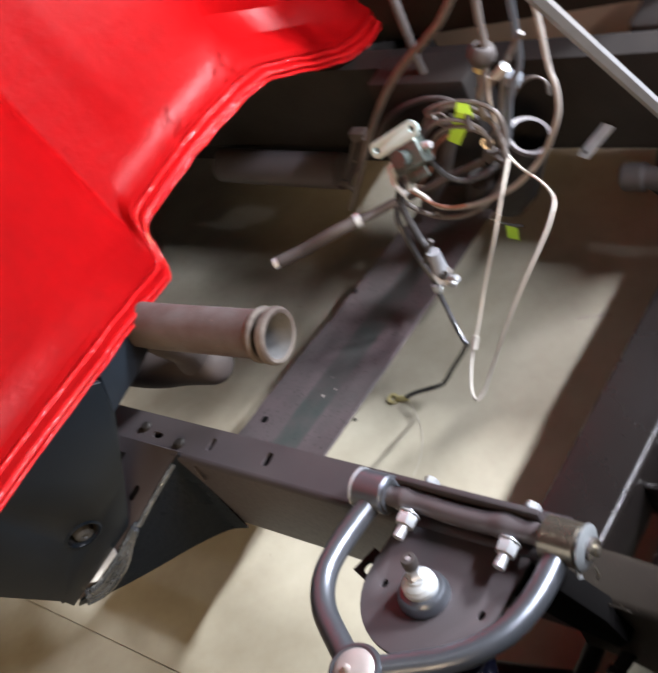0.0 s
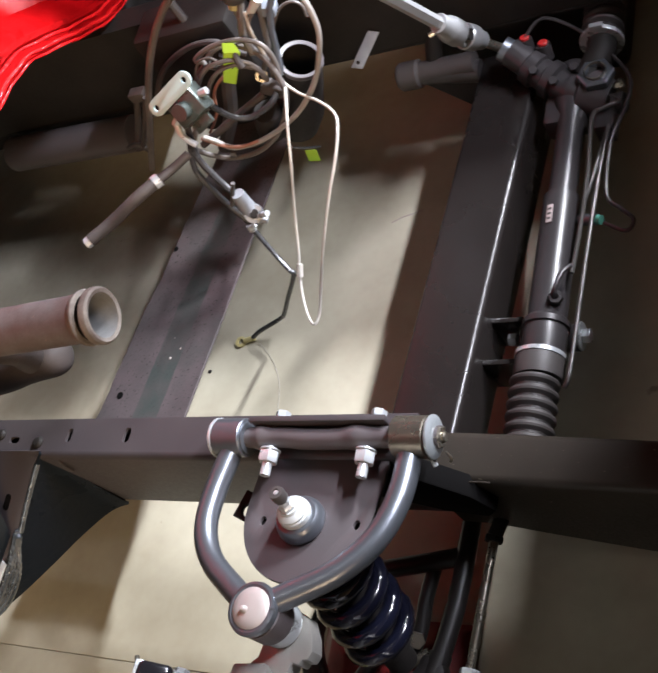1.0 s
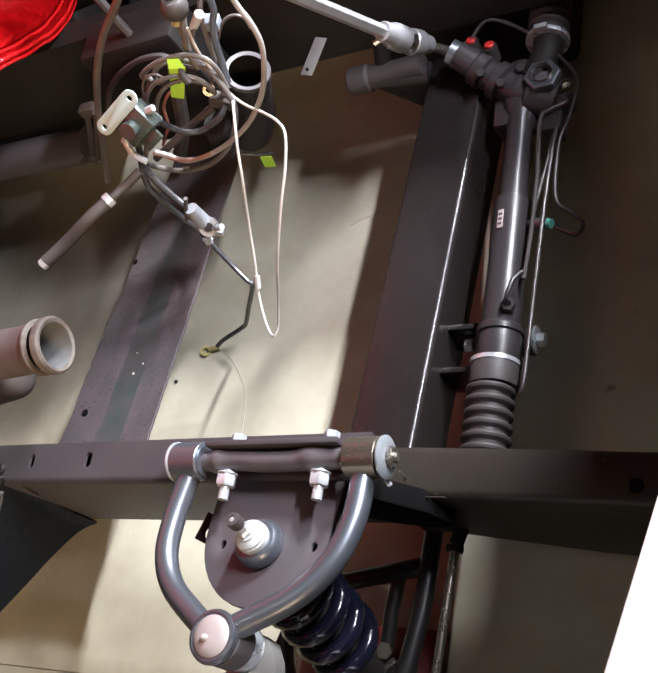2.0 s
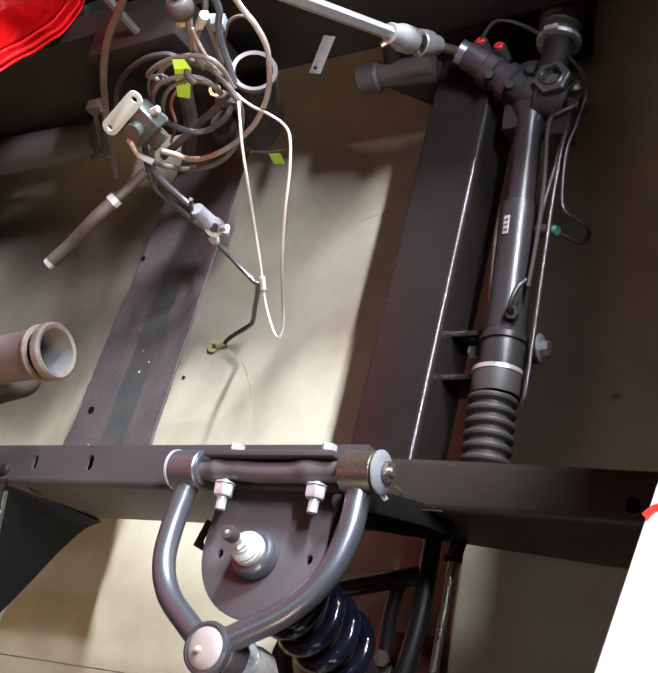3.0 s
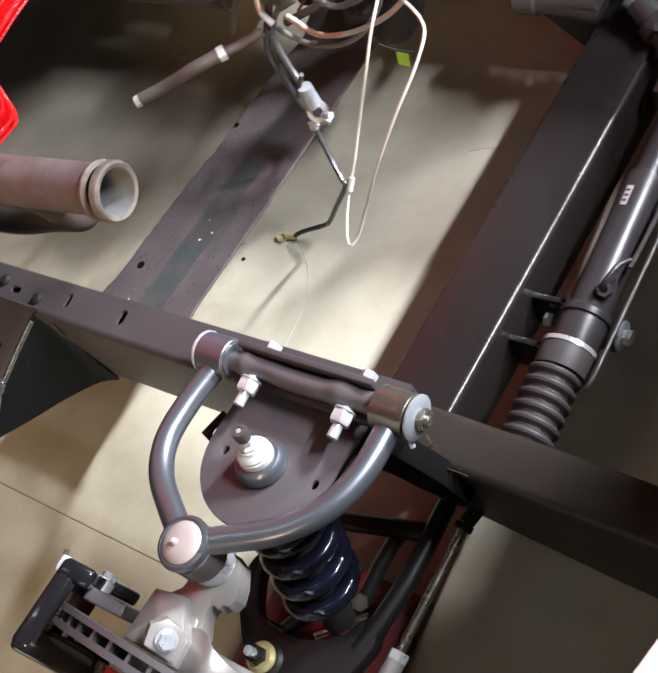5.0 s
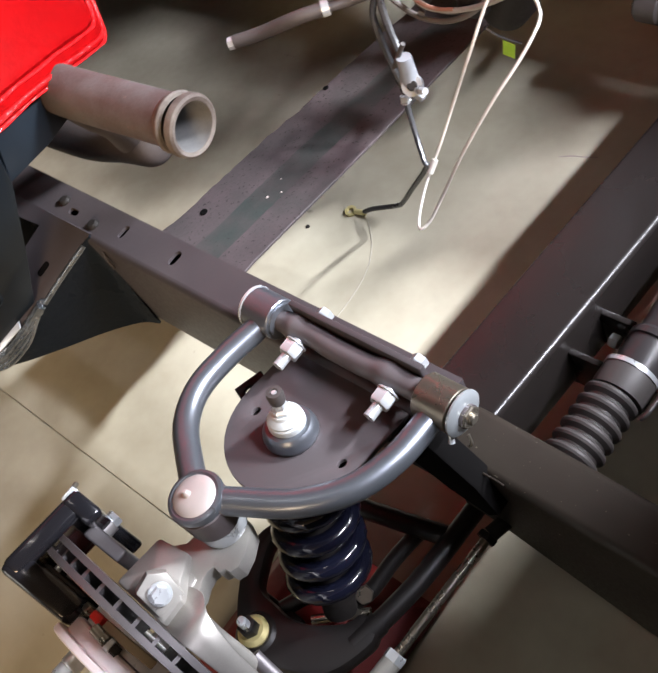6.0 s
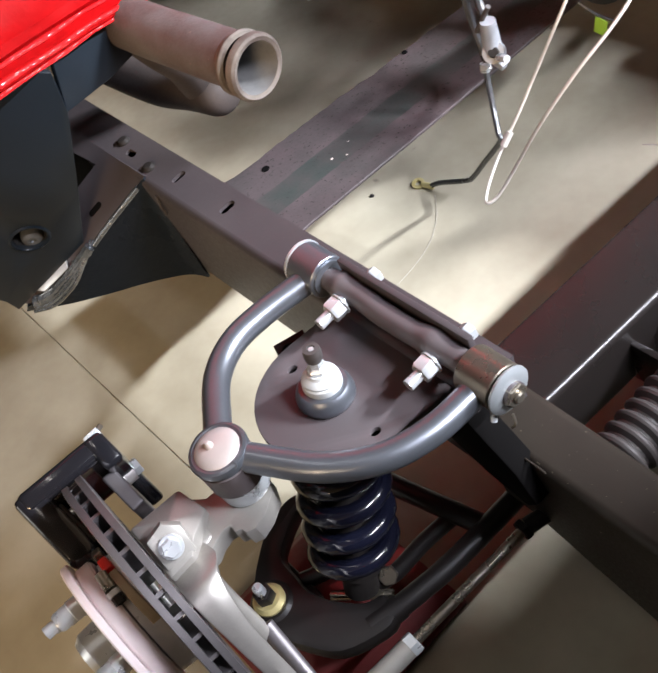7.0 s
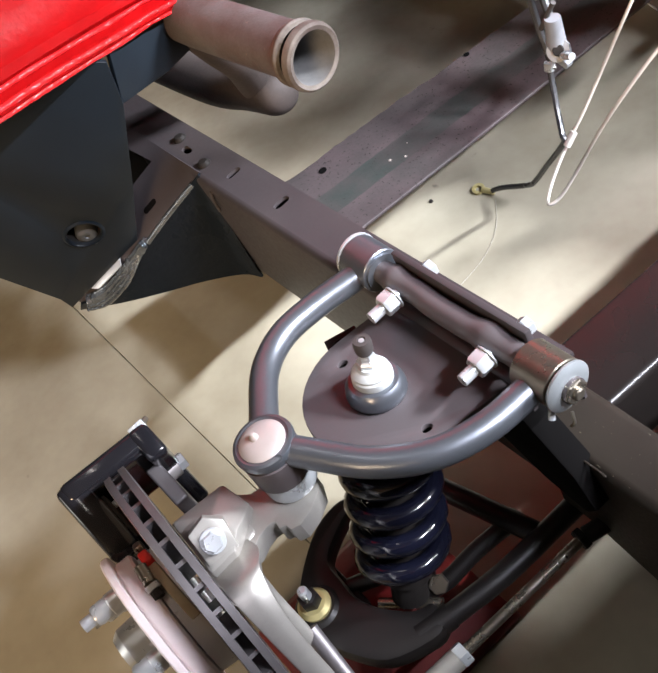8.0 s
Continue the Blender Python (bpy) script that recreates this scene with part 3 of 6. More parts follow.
part("adjuster", lathe([(0, 0.052), (0.0074, 0.052), (0.0086, 0.0545), (0.0090, 0.063), (0.0080, 0.0675), (0.0040, 0.0680), (0.0034, 0.066), (0, 0.066)], TOP, LEAN, 20), RUBBER, coil, "knurled dark adjuster knob")
part("adjuster_screw", lathe([(0, 0.0675), (0.0028, 0.067), (0.0030, 0.065), (0, 0.065)], TOP, LEAN, 10), ZINC, coil)

# ---- lower control arm ----
lower_arm = thing("lower_control_arm", "black tubular lower control arm below the spring", "suspension arm", (0, -0.15, 0.10))
ARMBLACK = surface("satin_black_arm_paint", (0.0085, 0.0072, 0.0070), (0.013, 0.0110, 0.0105), 0.42, 0.0, 220, 14, 0.6, 0.08)
fork = [(-0.112, 0.0), (-0.113, -0.12), (-0.120, -0.165), (-0.127, -0.190), (-0.121, -0.225), (-0.098, -0.262), (-0.072, -0.290), (-0.040, -0.306), (-0.005, -0.304), (0.030, -0.291), (0.062, -0.270), (0.080, -0.232), (0.082, -0.205), (0.052, -0.193), (0.041, -0.214), (0.008, -0.237), (-0.020, -0.246), (-0.046, -0.244), (-0.074, -0.240), (-0.091, -0.217), (-0.104, -0.180), (-0.098, -0.120), (-0.092, 0.0)]
part("fork_plate", sheet([(q.x, q.y) for q in smooth_path([(x, y, 0) for x, y in fork], 3)], 0.028, pose(0, 0, 0.154), edge=0.010), ARMBLACK, lower_arm, "satin black forked arm")
part("front_tube", sweep([(0.066, -0.215, 0.141), (0.075, -0.170, 0.141), (0.083, -0.110, 0.141), (0.087, 0.0, 0.141)], 0.0125, 20), ARMBLACK, lower_arm, "satin black round tube")
part("tube_sleeve", sweep([(0.063, -0.228, 0.141), (0.071, -0.190, 0.141)], 0.0145, 20), ARMBLACK, lower_arm)
part("cross_tube", sweep([(-0.100, -0.105, 0.138), (0.084, -0.064, 0.138)], 0.0125, 16), ARMBLACK, lower_arm)
part("shock_mount", sweep([(0.040, -0.075, 0.130), (0.031, -0.120, 0.124), (0.024, -0.170, 0.114), (0.004, -0.214, 0.118)], 0.010, 14), ARMBLACK, lower_arm)
part("cross_strut", sweep([(-0.050, -0.243, 0.124), (-0.030, -0.200, 0.118), (0.000, -0.160, 0.112)], 0.0105, 12), ARMBLACK, lower_arm)
part("pivot_rod", sweep([(-0.010, -0.232, 0.122), (0.045, -0.185, 0.122)], 0.006, 12), BUSHSTEEL, lower_arm, "bare steel pivot rod")
part("strut_bolt", hexagon(0.020, 0.010, (0.024, -0.172, 0.120), (0.5, -0.3, 0.8), 0.2), BUSHSTEEL, lower_arm)
STUD = Vector((-0.042, -0.284, 0.190))
STUD.z = 0.0
ball = part("ball_joint", lathe([(0, 0.138), (0.026, 0.138), (0.026, 0.154), (0.022, 0.158), (0, 0.159)], STUD, (0, 0, 1), 28), ARMBLACK, lower_arm)
part("dust_ring", lathe([(0.009, 0.158), (0.0190, 0.158), (0.0195, 0.162), (0.0150, 0.167), (0.009, 0.167)], STUD, (0, 0, 1), 28, closed=True), YELLOWZINC, ball, "yellow zinc ring")
nut = part("castle_nut", hexagon(0.021, 0.016, STUD + Vector((0, 0, 0.167)), (0, 0, 1), 0.2), ARMBLACK, ball, "dark castle nut")
part("stud_tip", lathe([(0, 0.182), (0.0062, 0.182), (0.0062, 0.195), (0.0045, 0.1975), (0, 0.198)], STUD, (0, 0, 1), 16), ZINC, nut, "bright stud tip")
part("cotter_pin", sweep([STUD + Vector((-0.010, 0.004, 0.187)), STUD + Vector((0.010, -0.004, 0.187))], 0.0016, 8), BUSHSTEEL, nut)

# ---- steering knuckle ----
MACHINED = surface("polished_cast_aluminium", (0.44, 0.42, 0.39), (0.32, 0.305, 0.285), 0.42, 0.8, 420, 22, 0.7, 0.10, 0.08)
knuckle = thing("steering_knuckle", "cast aluminium steering knuckle joining both control arms", "steering knuckle", (-0.02, -0.28, 0.2))
bm = bmesh.new()
rows = []
for z, y0, y1, x0, x1 in ((0.160, -0.322, -0.303, -0.045, 0.008), (0.200, -0.321, -0.303, -0.046, 0.012), (0.250, -0.320, -0.302, -0.048, 0.014), (0.300, -0.320, -0.301, -0.050, 0.016), (0.330, -0.320, -0.299, -0.052, 0.012), (0.352, -0.320, -0.288, -0.054, 0.006), (0.372, -0.320, -0.276, -0.056, 0.000)):
    rows.append([bm.verts.new((x, y, z)) for x, y in ((x0, y0), (x1, y0), (x1, y1), (x0, y1))])
for a, b in zip(rows, rows[1:]):
    for k in range(4):
        bm.faces.new((a[k], a[(k + 1) % 4], b[(k + 1) % 4], b[k]))
bm.faces.new(rows[0])
bm.faces.new(rows[-1])
bmesh.ops.recalc_face_normals(bm, faces=bm.faces[:])
bmesh.ops.bevel(bm, geom=[e for e in bm.edges if e.calc_face_angle(0) > radians(40)], offset=0.006, segments=3, profile=0.5, affect="EDGES", clamp_overlap=True)
part("upright", bm, CAST, knuckle, "smooth cast aluminium upright")
bm = bmesh.new()
top = [bm.verts.new(q) for q in ((-0.058, -0.271, 0.386), (-0.022, -0.2655, 0.380), (-0.001, -0.290, 0.391), (0.012, -0.303, 0.389), (0.010, -0.331, 0.386), (-0.062, -0.329, 0.390), (-0.030, -0.296, 0.3975))]
low = [bm.verts.new((v.co.x - 0.006, v.co.y, 0.345)) for v in top[:6]]
for f in ((0, 1, 6), (1, 2, 6), (2, 3, 4, 6), (4, 5, 6), (5, 0, 6)):
    bm.faces.new([top[k] for k in f])
for k in range(6):
    bm.faces.new((top[k], low[k], low[(k + 1) % 6], top[(k + 1) % 6]))
bm.faces.new(low)
bmesh.ops.recalc_face_normals(bm, faces=bm.faces[:])
bmesh.ops.bevel(bm, geom=bm.edges[:], offset=0.0022, segments=2, profile=0.5, affect="EDGES", clamp_overlap=True)
part("upper_boss", bm, CAST, knuckle, "faceted cast boss")
web = [(-0.056, -0.272), (-0.040, -0.258), (-0.036, -0.236), (-0.026, -0.214), (-0.004, -0.204), (0.013, -0.212), (0.023, -0.230), (0.027, -0.246), (0.023, -0.255), (0.016, -0.256), (0.013, -0.262), (0.004, -0.260), (0.002, -0.268), (0.004, -0.278), (0.010, -0.290), (0.010, -0.310), (-0.050, -0.312)]
part("ball_joint_web", sheet(web, 0.024, pose(0, 0, 0.3695), edge=0.0022), CAST, knuckle)
kb = part("bracket_bolt", hexagon(0.0160, 0.008, (-0.0015, -0.311, 0.4030), (0.72, -0.12, 0.62), 0.2), ZINC, knuckle, "bright zinc bolt head")
part("washer", disc(0.0120, 0.003, (-0.0030, -0.3108, 0.4015), (0.72, -0.12, 0.62), 28, 0.0008), ZINC, kb)
part("bolt_lug", sheet([(-0.016, -0.018), (0.016, -0.018), (0.018, 0.010), (0.004, 0.022), (-0.016, 0.016)], 0.016, look((-0.0040, -0.3106, 0.4005), (-0.0040 - 0.72, -0.3106 + 0.12, 0.4005 - 0.62)), edge=0.002), CAST, knuckle, "square cast bolt lug")
part("spindle", lathe([(0, 0.030), (0.022, 0.030), (0.022, 0.05), (0.014, 0.06), (0.014, 0.13), (0, 0.13)], (-0.012, -0.285, 0.330), (0.03, -0.99, 0.10), 24), ROTORFACE, knuckle)
bm = bmesh.new()
rows = []
course = smooth_path([Vector(q) for q in ((-0.020, -0.290, 0.366), (0.002, -0.287, 0.374), (0.022, -0.286, 0.382), (0.042, -0.297, 0.386), (0.060, -0.304, 0.369), (0.076, -0.309, 0.340), (0.090, -0.311, 0.306), (0.104, -0.312, 0.270), (0.122, -0.314, 0.232), (0.140, -0.316, 0.195))], 3)
for q in course:
    x, inner, z, thick = q.x, q.y, q.z, 0.024
    rows.append([bm.verts.new(p) for p in ((x - 0.55 * thick, -0.333, z - 0.85 * thick), (x, -0.333, z - 0.002), (x + 0.002, 0.5 * (inner - 0.333), z + 0.002), (x, inner, z - 0.001), (x - 0.55 * thick, inner - 0.002, z - 0.85 * thick))])
for a, b in zip(rows, rows[1:]):
    for k in range(5):
        bm.faces.new((a[k], a[(k + 1) % 5], b[(k + 1) % 5], b[k]))
bm.faces.new(rows[0])
bm.faces.new(rows[-1])
bmesh.ops.recalc_face_normals(bm, faces=bm.faces[:])
bmesh.ops.bevel(bm, geom=[e for e in bm.edges if e.calc_face_angle(0) > radians(40)], offset=0.0022, segments=2, profile=0.5, affect="EDGES", clamp_overlap=True)
part("curved_arm", bm, MACHINED, knuckle, "bright machined curved arm beside rotor")
part("steering_arm", sweep([(0.0, -0.305, 0.20), (0.06, -0.312, 0.150), (0.108, -0.318, 0.145)], 0.011, 14, flat=0.8), ROTOREDGE, knuckle)

# ---- brake rotor and caliper ----
HUB, OUT = Vector((-0.022, -0.336, 0.330)), Vector((0.03, 0.993, -0.075)).normalized() * -1
rotor = thing("brake_rotor", "vented machined brake rotor with bright hub and studs", "brake rotor", HUB)
R = 0.140
part("inner_disc", lathe([(0.075, 0), (R, 0), (R, 0.0065), (0.075, 0.0065)], HUB, OUT, 72, closed=True), ROTOREDGE, rotor)
part("outer_disc", lathe([(0.068, 0.0155), (R, 0.0155), (R, 0.022), (0.068, 0.022)], HUB, OUT, 72, closed=True), ROTOREDGE, rotor)
s_, u_, a_ = frame_of(OUT)
for k in range(36):
    t = 2 * math.pi * k / 36
    radial, tang = s_ * math.cos(t) + u_ * math.sin(t), u_ * math.cos(t) - s_ * math.sin(t)
    m = Matrix(((radial.x, tang.x, a_.x, HUB.x), (radial.y, tang.y, a_.y, HUB.y), (radial.z, tang.z, a_.z, HUB.z), (0, 0, 0, 1)))
    part("vane", block((0.085, -0.002, 0.0063), (R - 0.003, 0.002, 0.0157), 0, m), ROTOREDGE, rotor)
part("machined_band", lathe([(0.082, 0.0222), (R - 0.003, 0.0222), (R - 0.003, 0.0228), (0.082, 0.0228)], HUB, OUT, 72, closed=True), ROTORFACE, rotor, "bright machined braking face")
# whitened so the hat looks lit where the lamps do not reach
TURNED = surface("turned_iron_with_baked_light", (0.90, 0.88, 0.87), (0.80, 0.77, 0.76), 0.30, 0.15, 500, 50, 0.4, 0.0, 0.05)
# near-white with the pink of a red reflection put into the colour
HUBWHITE = surface("hub_face_with_pink_reflection", (0.88, 0.79, 0.78), (0.80, 0.66, 0.65), 0.34, 0.05, 300, 40, 0.4, 0.0)
part("hat", lathe([(0.064, 0.012), (0.066, 0.018), (0.064, 0.043), (0.056, 0.0445), (0.030, 0.0445), (0.030, 0.030)], HUB, OUT, 56, closed=True), TURNED, rotor, "machined hat behind the flange")
part("hat_rim", lathe([(0.031, 0.0447), (0.070, 0.0447), (0.073, 0.047), (0.073, 0.0600), (0.071, 0.0622), (0.031, 0.0622)], HUB, OUT, 56, closed=True), HUBWHITE, rotor, "bright stepped hub rim")
part("hub_flange", lathe([(0.031, 0.0625), (0.083, 0.0625), (0.084, 0.0635), (0.084, 0.0690), (0.0825, 0.0705), (0.031, 0.0705)], HUB, OUT, 56, closed=True), HUBWHITE, rotor, "bright machined hub flange")
part("bearing_cap", lathe([(0, 0.105), (0.022, 0.103), (0.027, 0.096), (0.029, 0.058), (0, 0.058)], HUB, OUT, 40), ZINC, rotor)
for k in range(5):
    t = 2 * math.pi * (k + 0.35) / 5
    c = HUB + (s_ * math.cos(t) + u_ * math.sin(t)) * 0.057
    stud = part("wheel_stud", sweep([c + a_ * 0.0708, c + a_ * 0.112], 0.0062, 14), ZINC, rotor)
    part("lug_nut", lathe([(0, 0.000), (0.0105, 0.000), (0.0108, 0.012), (0.0098, 0.013), (0.0098, 0.026), (0.0085, 0.029), (0, 0.029)], c + a_ * 0.0708, OUT, 20), ZINC, stud)

# ---- brake caliper ----
CLAMP = HUB + Vector((0, 0.012, 0))


def polar(r, deg, depth, base=CLAMP):
    """A point at a radius and angle in the rotor's plane, and some depth outwards from a base on its axis."""
    return base + Vector((math.cos(radians(deg)), 0, math.sin(radians(deg)))) * r + OUT * depth


def sector(r0, r1, a0, a1, d0, d1, n=8, edge=0.004, base=CLAMP):
    """A bevelled arc-shaped block round the rotor."""
    bm = bmesh.new()
    rows = []
    for k in range(n + 1):
        a = a0 + (a1 - a0) * k / n
        rows.append([bm.verts.new(polar(r, a, d, base)) for r, d in ((r0, d0), (r1, d0), (r1, d1), (r0, d1))])
    for p, q in zip(rows, rows[1:]):
        for k in range(4):
            bm.faces.new((p[k], p[(k + 1) % 4], q[(k + 1) % 4], q[k]))
    bm.faces.new(rows[0])
    bm.faces.new(rows[-1])
    bmesh.ops.recalc_face_normals(bm, faces=bm.faces[:])
    if edge:
        rims = [e for e in bm.edges if len(e.link_faces) == 2 and e.calc_face_angle() > radians(50)]
        bmesh.ops.bevel(bm, geom=rims, offset=edge, segments=3, profile=0.5, affect="EDGES", clamp_overlap=True)
    return bm


caliper = thing("brake_caliper", "gloss black brake caliper clamped over the rotor", "brake caliper", polar(0.16, 160, 0.0))
def caliper_body():
    """One casting: outer leg, bridge over the rotor and inner leg."""
    bm = sector(0.074, 0.166, 148, 204, 0.038, 0.069, 10, edge=0.009)
    for more in (sector(0.143, 0.168, 147.5, 182, -0.036, 0.064, 8, edge=0.008), sector(0.128, 0.167, 147, 176, -0.040, -0.018, 5, edge=0.006), sector(0.140, 0.166, 168, 200, -0.040, -0.022, 8, edge=0.005)):
        merged(more, bm)
    return bm


part("caliper_body", caliper_body(), CALIPER, caliper, "glossy black one-piece caliper casting")
part("mounting_bracket", sector(0.085, 0.134, 158, 196, -0.024, -0.008, edge=0.003), ROTOREDGE, caliper, "dark cast mounting bracket")
part("slide_pin", sweep([polar(0.134, 171, -0.036), polar(0.134, 171, -0.008)], 0.0115, 22), ROTORFACE, caliper, "bright slide pin")
part("pin_bolt", hexagon(0.016, 0.009, polar(0.134, 171, -0.036), OUT * -1, 0.2), ZINC, caliper)
bl = part("bleed_bolt", block((-0.010, -0.008, -0.002), (0.010, 0.010, 0.011), 0.002, Matrix.Translation(polar(0.162, 153, -0.030)) @ Matrix.Rotation(radians(-50), 4, "Y")), ZINC, caliper, "square bright bolt")
part("bleed_screw", sweep([polar(0.170, 154, -0.034), polar(0.176, 156, -0.044)], 0.0032, 10), BUSHSTEEL, bl)
for a, r, d in ((160, 0.128, 0.030), (170, 0.122, 0.029), (176, 0.116, 0.030)):
    part("guide_clip", sweep([polar(r, a, d), polar(r, a, d + 0.010)], 0.0040, 10), ZINC, caliper)
pad = part("brake_pad", sector(0.084, 0.137, 152, 204, 0.0232, 0.0300, edge=0.001, base=HUB), DARK, caliper)
part("piston_housing", sector(0.078, 0.140, 152, 208, 0.0400, 0.060, 8, edge=0.004), CALIPER, caliper, "black piston housing behind the pad")
REDPAINT = surface("red_paint_mark", (0.70, 0.03, 0.02), (0.55, 0.02, 0.02), 0.5, 0.0, 200, 30, 0.5, 0.05)
PADTAN = surface("tan_friction_shim", (0.34, 0.27, 0.17), (0.26, 0.21, 0.14), 0.5, 0.1, 260, 40, 0.6, 0.15)
part("back_plate", sector(0.080, 0.140, 150, 190, 0.0302, 0.0345, edge=0.001, base=HUB), ARMBLACK, pad, "black pad backing plate")
part("pad_end", sector(0.060, 0.078, 118, 134, 0.0240, 0.0330, 3, edge=0.002, base=HUB), BUSHSTEEL, pad, "bare steel pad end")
part("paint_mark", sector(0.064, 0.076, 98, 113, 0.0235, 0.0330, 3, edge=0.002, base=HUB), REDPAINT, pad, "red paint mark")
part("wear_shim", sector(0.064, 0.074, 44, 95, 0.0230, 0.0320, edge=0.001, base=HUB), PADTAN, pad, "tan shim strip")
pin = part("guide_pin", sweep([polar(0.078, 96, 0.036, HUB), polar(0.074, 82, 0.038, HUB)], 0.0060, 14), BUSHSTEEL, caliper, "bare steel guide pin")
part("pin_ring", sweep([polar(0.0735, 81, 0.038, HUB), polar(0.072, 77, 0.0385, HUB)], 0.0070, 14), ZINC, pin)
part("pin_mark", sweep([polar(0.0735, 76, 0.0385, HUB), polar(0.0725, 70, 0.039, HUB)], 0.0055, 10), DARK, pin, "dark pin end")

# ---- red jack stand under the lower arm ----
JACKRED = surface("red_jack_enamel", (0.15, 0.010, 0.009), (0.10, 0.007, 0.007), 0.5, 0.0, 160, 12, 0.6, 0.1, specks=(0.05, 0.04, 0.036), speck_limit=0.70)
stand = thing("jack_stand", "red steel jack stand under lower control arm", "jack stand", (-0.055, -0.240, 0))
foot = bmesh.new()
rows = []
for z, h in ((0.0, 0.118), (0.012, 0.118), (0.018, 0.112), (0.062, 0.078), (0.080, 0.040)):
    rows.append([foot.verts.new((-0.055 + sx * h, -0.240 + sy * h, z)) for sx, sy in ((-1, -1), (1, -1), (1, 1), (-1, 1))])
for a, b in zip(rows, rows[1:]):
    for k in range(4):
        foot.faces.new((a[k], a[(k + 1) % 4], b[(k + 1) % 4], b[k]))
foot.faces.new(rows[0])
foot.faces.new(rows[-1])
bmesh.ops.bevel(foot, geom=foot.edges[:], offset=0.004, segments=2, profile=0.5, affect="EDGES", clamp_overlap=True)
part("base", foot, JACKRED, stand)
part("post", sweep([(-0.055, -0.262, 0.070), (-0.055, -0.262, 0.114)], 0.020, 20), DARK, stand)
part("saddle", block((-0.092, -0.286, 0.110), (-0.018, -0.238, 0.127), 0.004), DARK, stand)

# ---- steering rack ----
RX, RZ = 0.170, 0.182
rack = thing("steering_rack", "black power steering rack with ribbed rubber boots", "steering rack", (RX, 0.4, RZ - 0.06))


def ribbed(y0, y1, r, n):
    prof = [(0, y0), (r * 0.75, y0)]
    for k in range(n):
        a = y0 + (y1 - y0) * (k + 0.1) / n
        w = (y1 - y0) / n
        prof += [(r * 0.80, a), (r * 0.97, a + w * 0.22), (r, a + w * 0.4), (r * 0.97, a + w * 0.58), (r * 0.80, a + w * 0.8)]
    return prof + [(r * 0.75, y1), (0, y1)]


RACKPAINT = surface("satin_black_rack_paint", (0.026, 0.023, 0.024), (0.038, 0.034, 0.035), 0.34, 0.0, 220, 12, 0.6, 0.08)
part("housing", lathe([(0, 0.19), (0.027, 0.19), (0.030, 0.20), (0.030, 0.235), (0.0265, 0.25), (0.0262, 0.452), (0.0205, 0.456), (0.0195, 0.60), (0.026, 0.615), (0.030, 0.63), (0.030, 0.69), (0, 0.69)], (RX, 0, RZ), (0, 1, 0), 36), RACKPAINT, rack)
near_boot = part("boot", lathe(ribbed(0.030, 0.165, 0.0335, 8), (RX - 0.006, 0, RZ), (0, 1, 0), 36), RUBBER, rack, "ribbed black rubber boot")
part("boot_sleeve", lathe([(0.024, 0.163), (0.0325, 0.163), (0.0335, 0.170), (0.0335, 0.192), (0.0315, 0.200), (0.024, 0.200)], (RX - 0.003, 0, RZ), (0, 1, 0), 36, closed=True), RUBBER, near_boot)
part("clamp", lathe([(0.030, 0.193), (0.0345, 0.193), (0.0345, 0.199), (0.030, 0.199)], (RX - 0.003, 0, RZ), (0, 1, 0), 40, closed=True), ZINC, near_boot, "bright clamp band")
far_boot = part("boot", lathe(ribbed(0.7105, 0.83, 0.0320, 7), (0.214, 0, 0.213), (0, 1, 0), 32), RUBBER, rack, "ribbed black rubber boot")
part("clamp_screw", block((-0.010, -0.004, -0.003), (0.010, 0.004, 0.004), 0.001, Matrix.Translation((0.214, 0.7115, 0.2468))), ZINC, far_boot, "bright clamp screw")
part("clamp", lathe([(0.020, 0.7085), (0.0322, 0.7085), (0.0328, 0.7100), (0.0328, 0.7150), (0.020, 0.7150)], (0.214, 0, 0.213), (0, 1, 0), 40, closed=True), ZINC, far_boot, "bright clamp band")
LABELPAPER = surface("faded_pinkish_label", (0.36, 0.30, 0.29), (0.28, 0.23, 0.22), 0.6, 0.0, 260, 40, 0.5, 0.04)
part("rating_label", block((-0.0045, 0.395, -0.0006), (0.0045, 0.425, 0.0006), 0.0003, Matrix.Translation((0.1644, 0, 0.2086)) @ Matrix.Rotation(radians(-12), 4, "Y")), LABELPAPER, rack, "small pale printed label")
for k in range(3):
    part("label_bar", block((-0.0032, 0.400 + 0.008 * k, 0.0004), (0.0030, 0.4035 + 0.008 * k, 0.0009), 0, Matrix.Translation((0.1644, 0, 0.2086)) @ Matrix.Rotation(radians(-12), 4, "Y")), RUBBER, rack)
port = part("port_fitting", hexagon(0.018, 0.012, (0.186, 0.272, 0.203), (0.3, -0.2, 1), 0.2, hole=0.005), RACKPAINT, rack)
part("port_tube", sweep([(0.187, 0.270, 0.212), (0.190, 0.276, 0.222), (0.198, 0.300, 0.224), (0.206, 0.315, 0.216)], 0.0035, 10), RACKPAINT, port)
big = part("plunger_nut", hexagon(0.048, 0.014, (0.212, 0.642, 0.212), (0.1, 0.0, 1), 0.4, hole=0.016), ARMSTEEL, rack, "large grey hexagon nut")
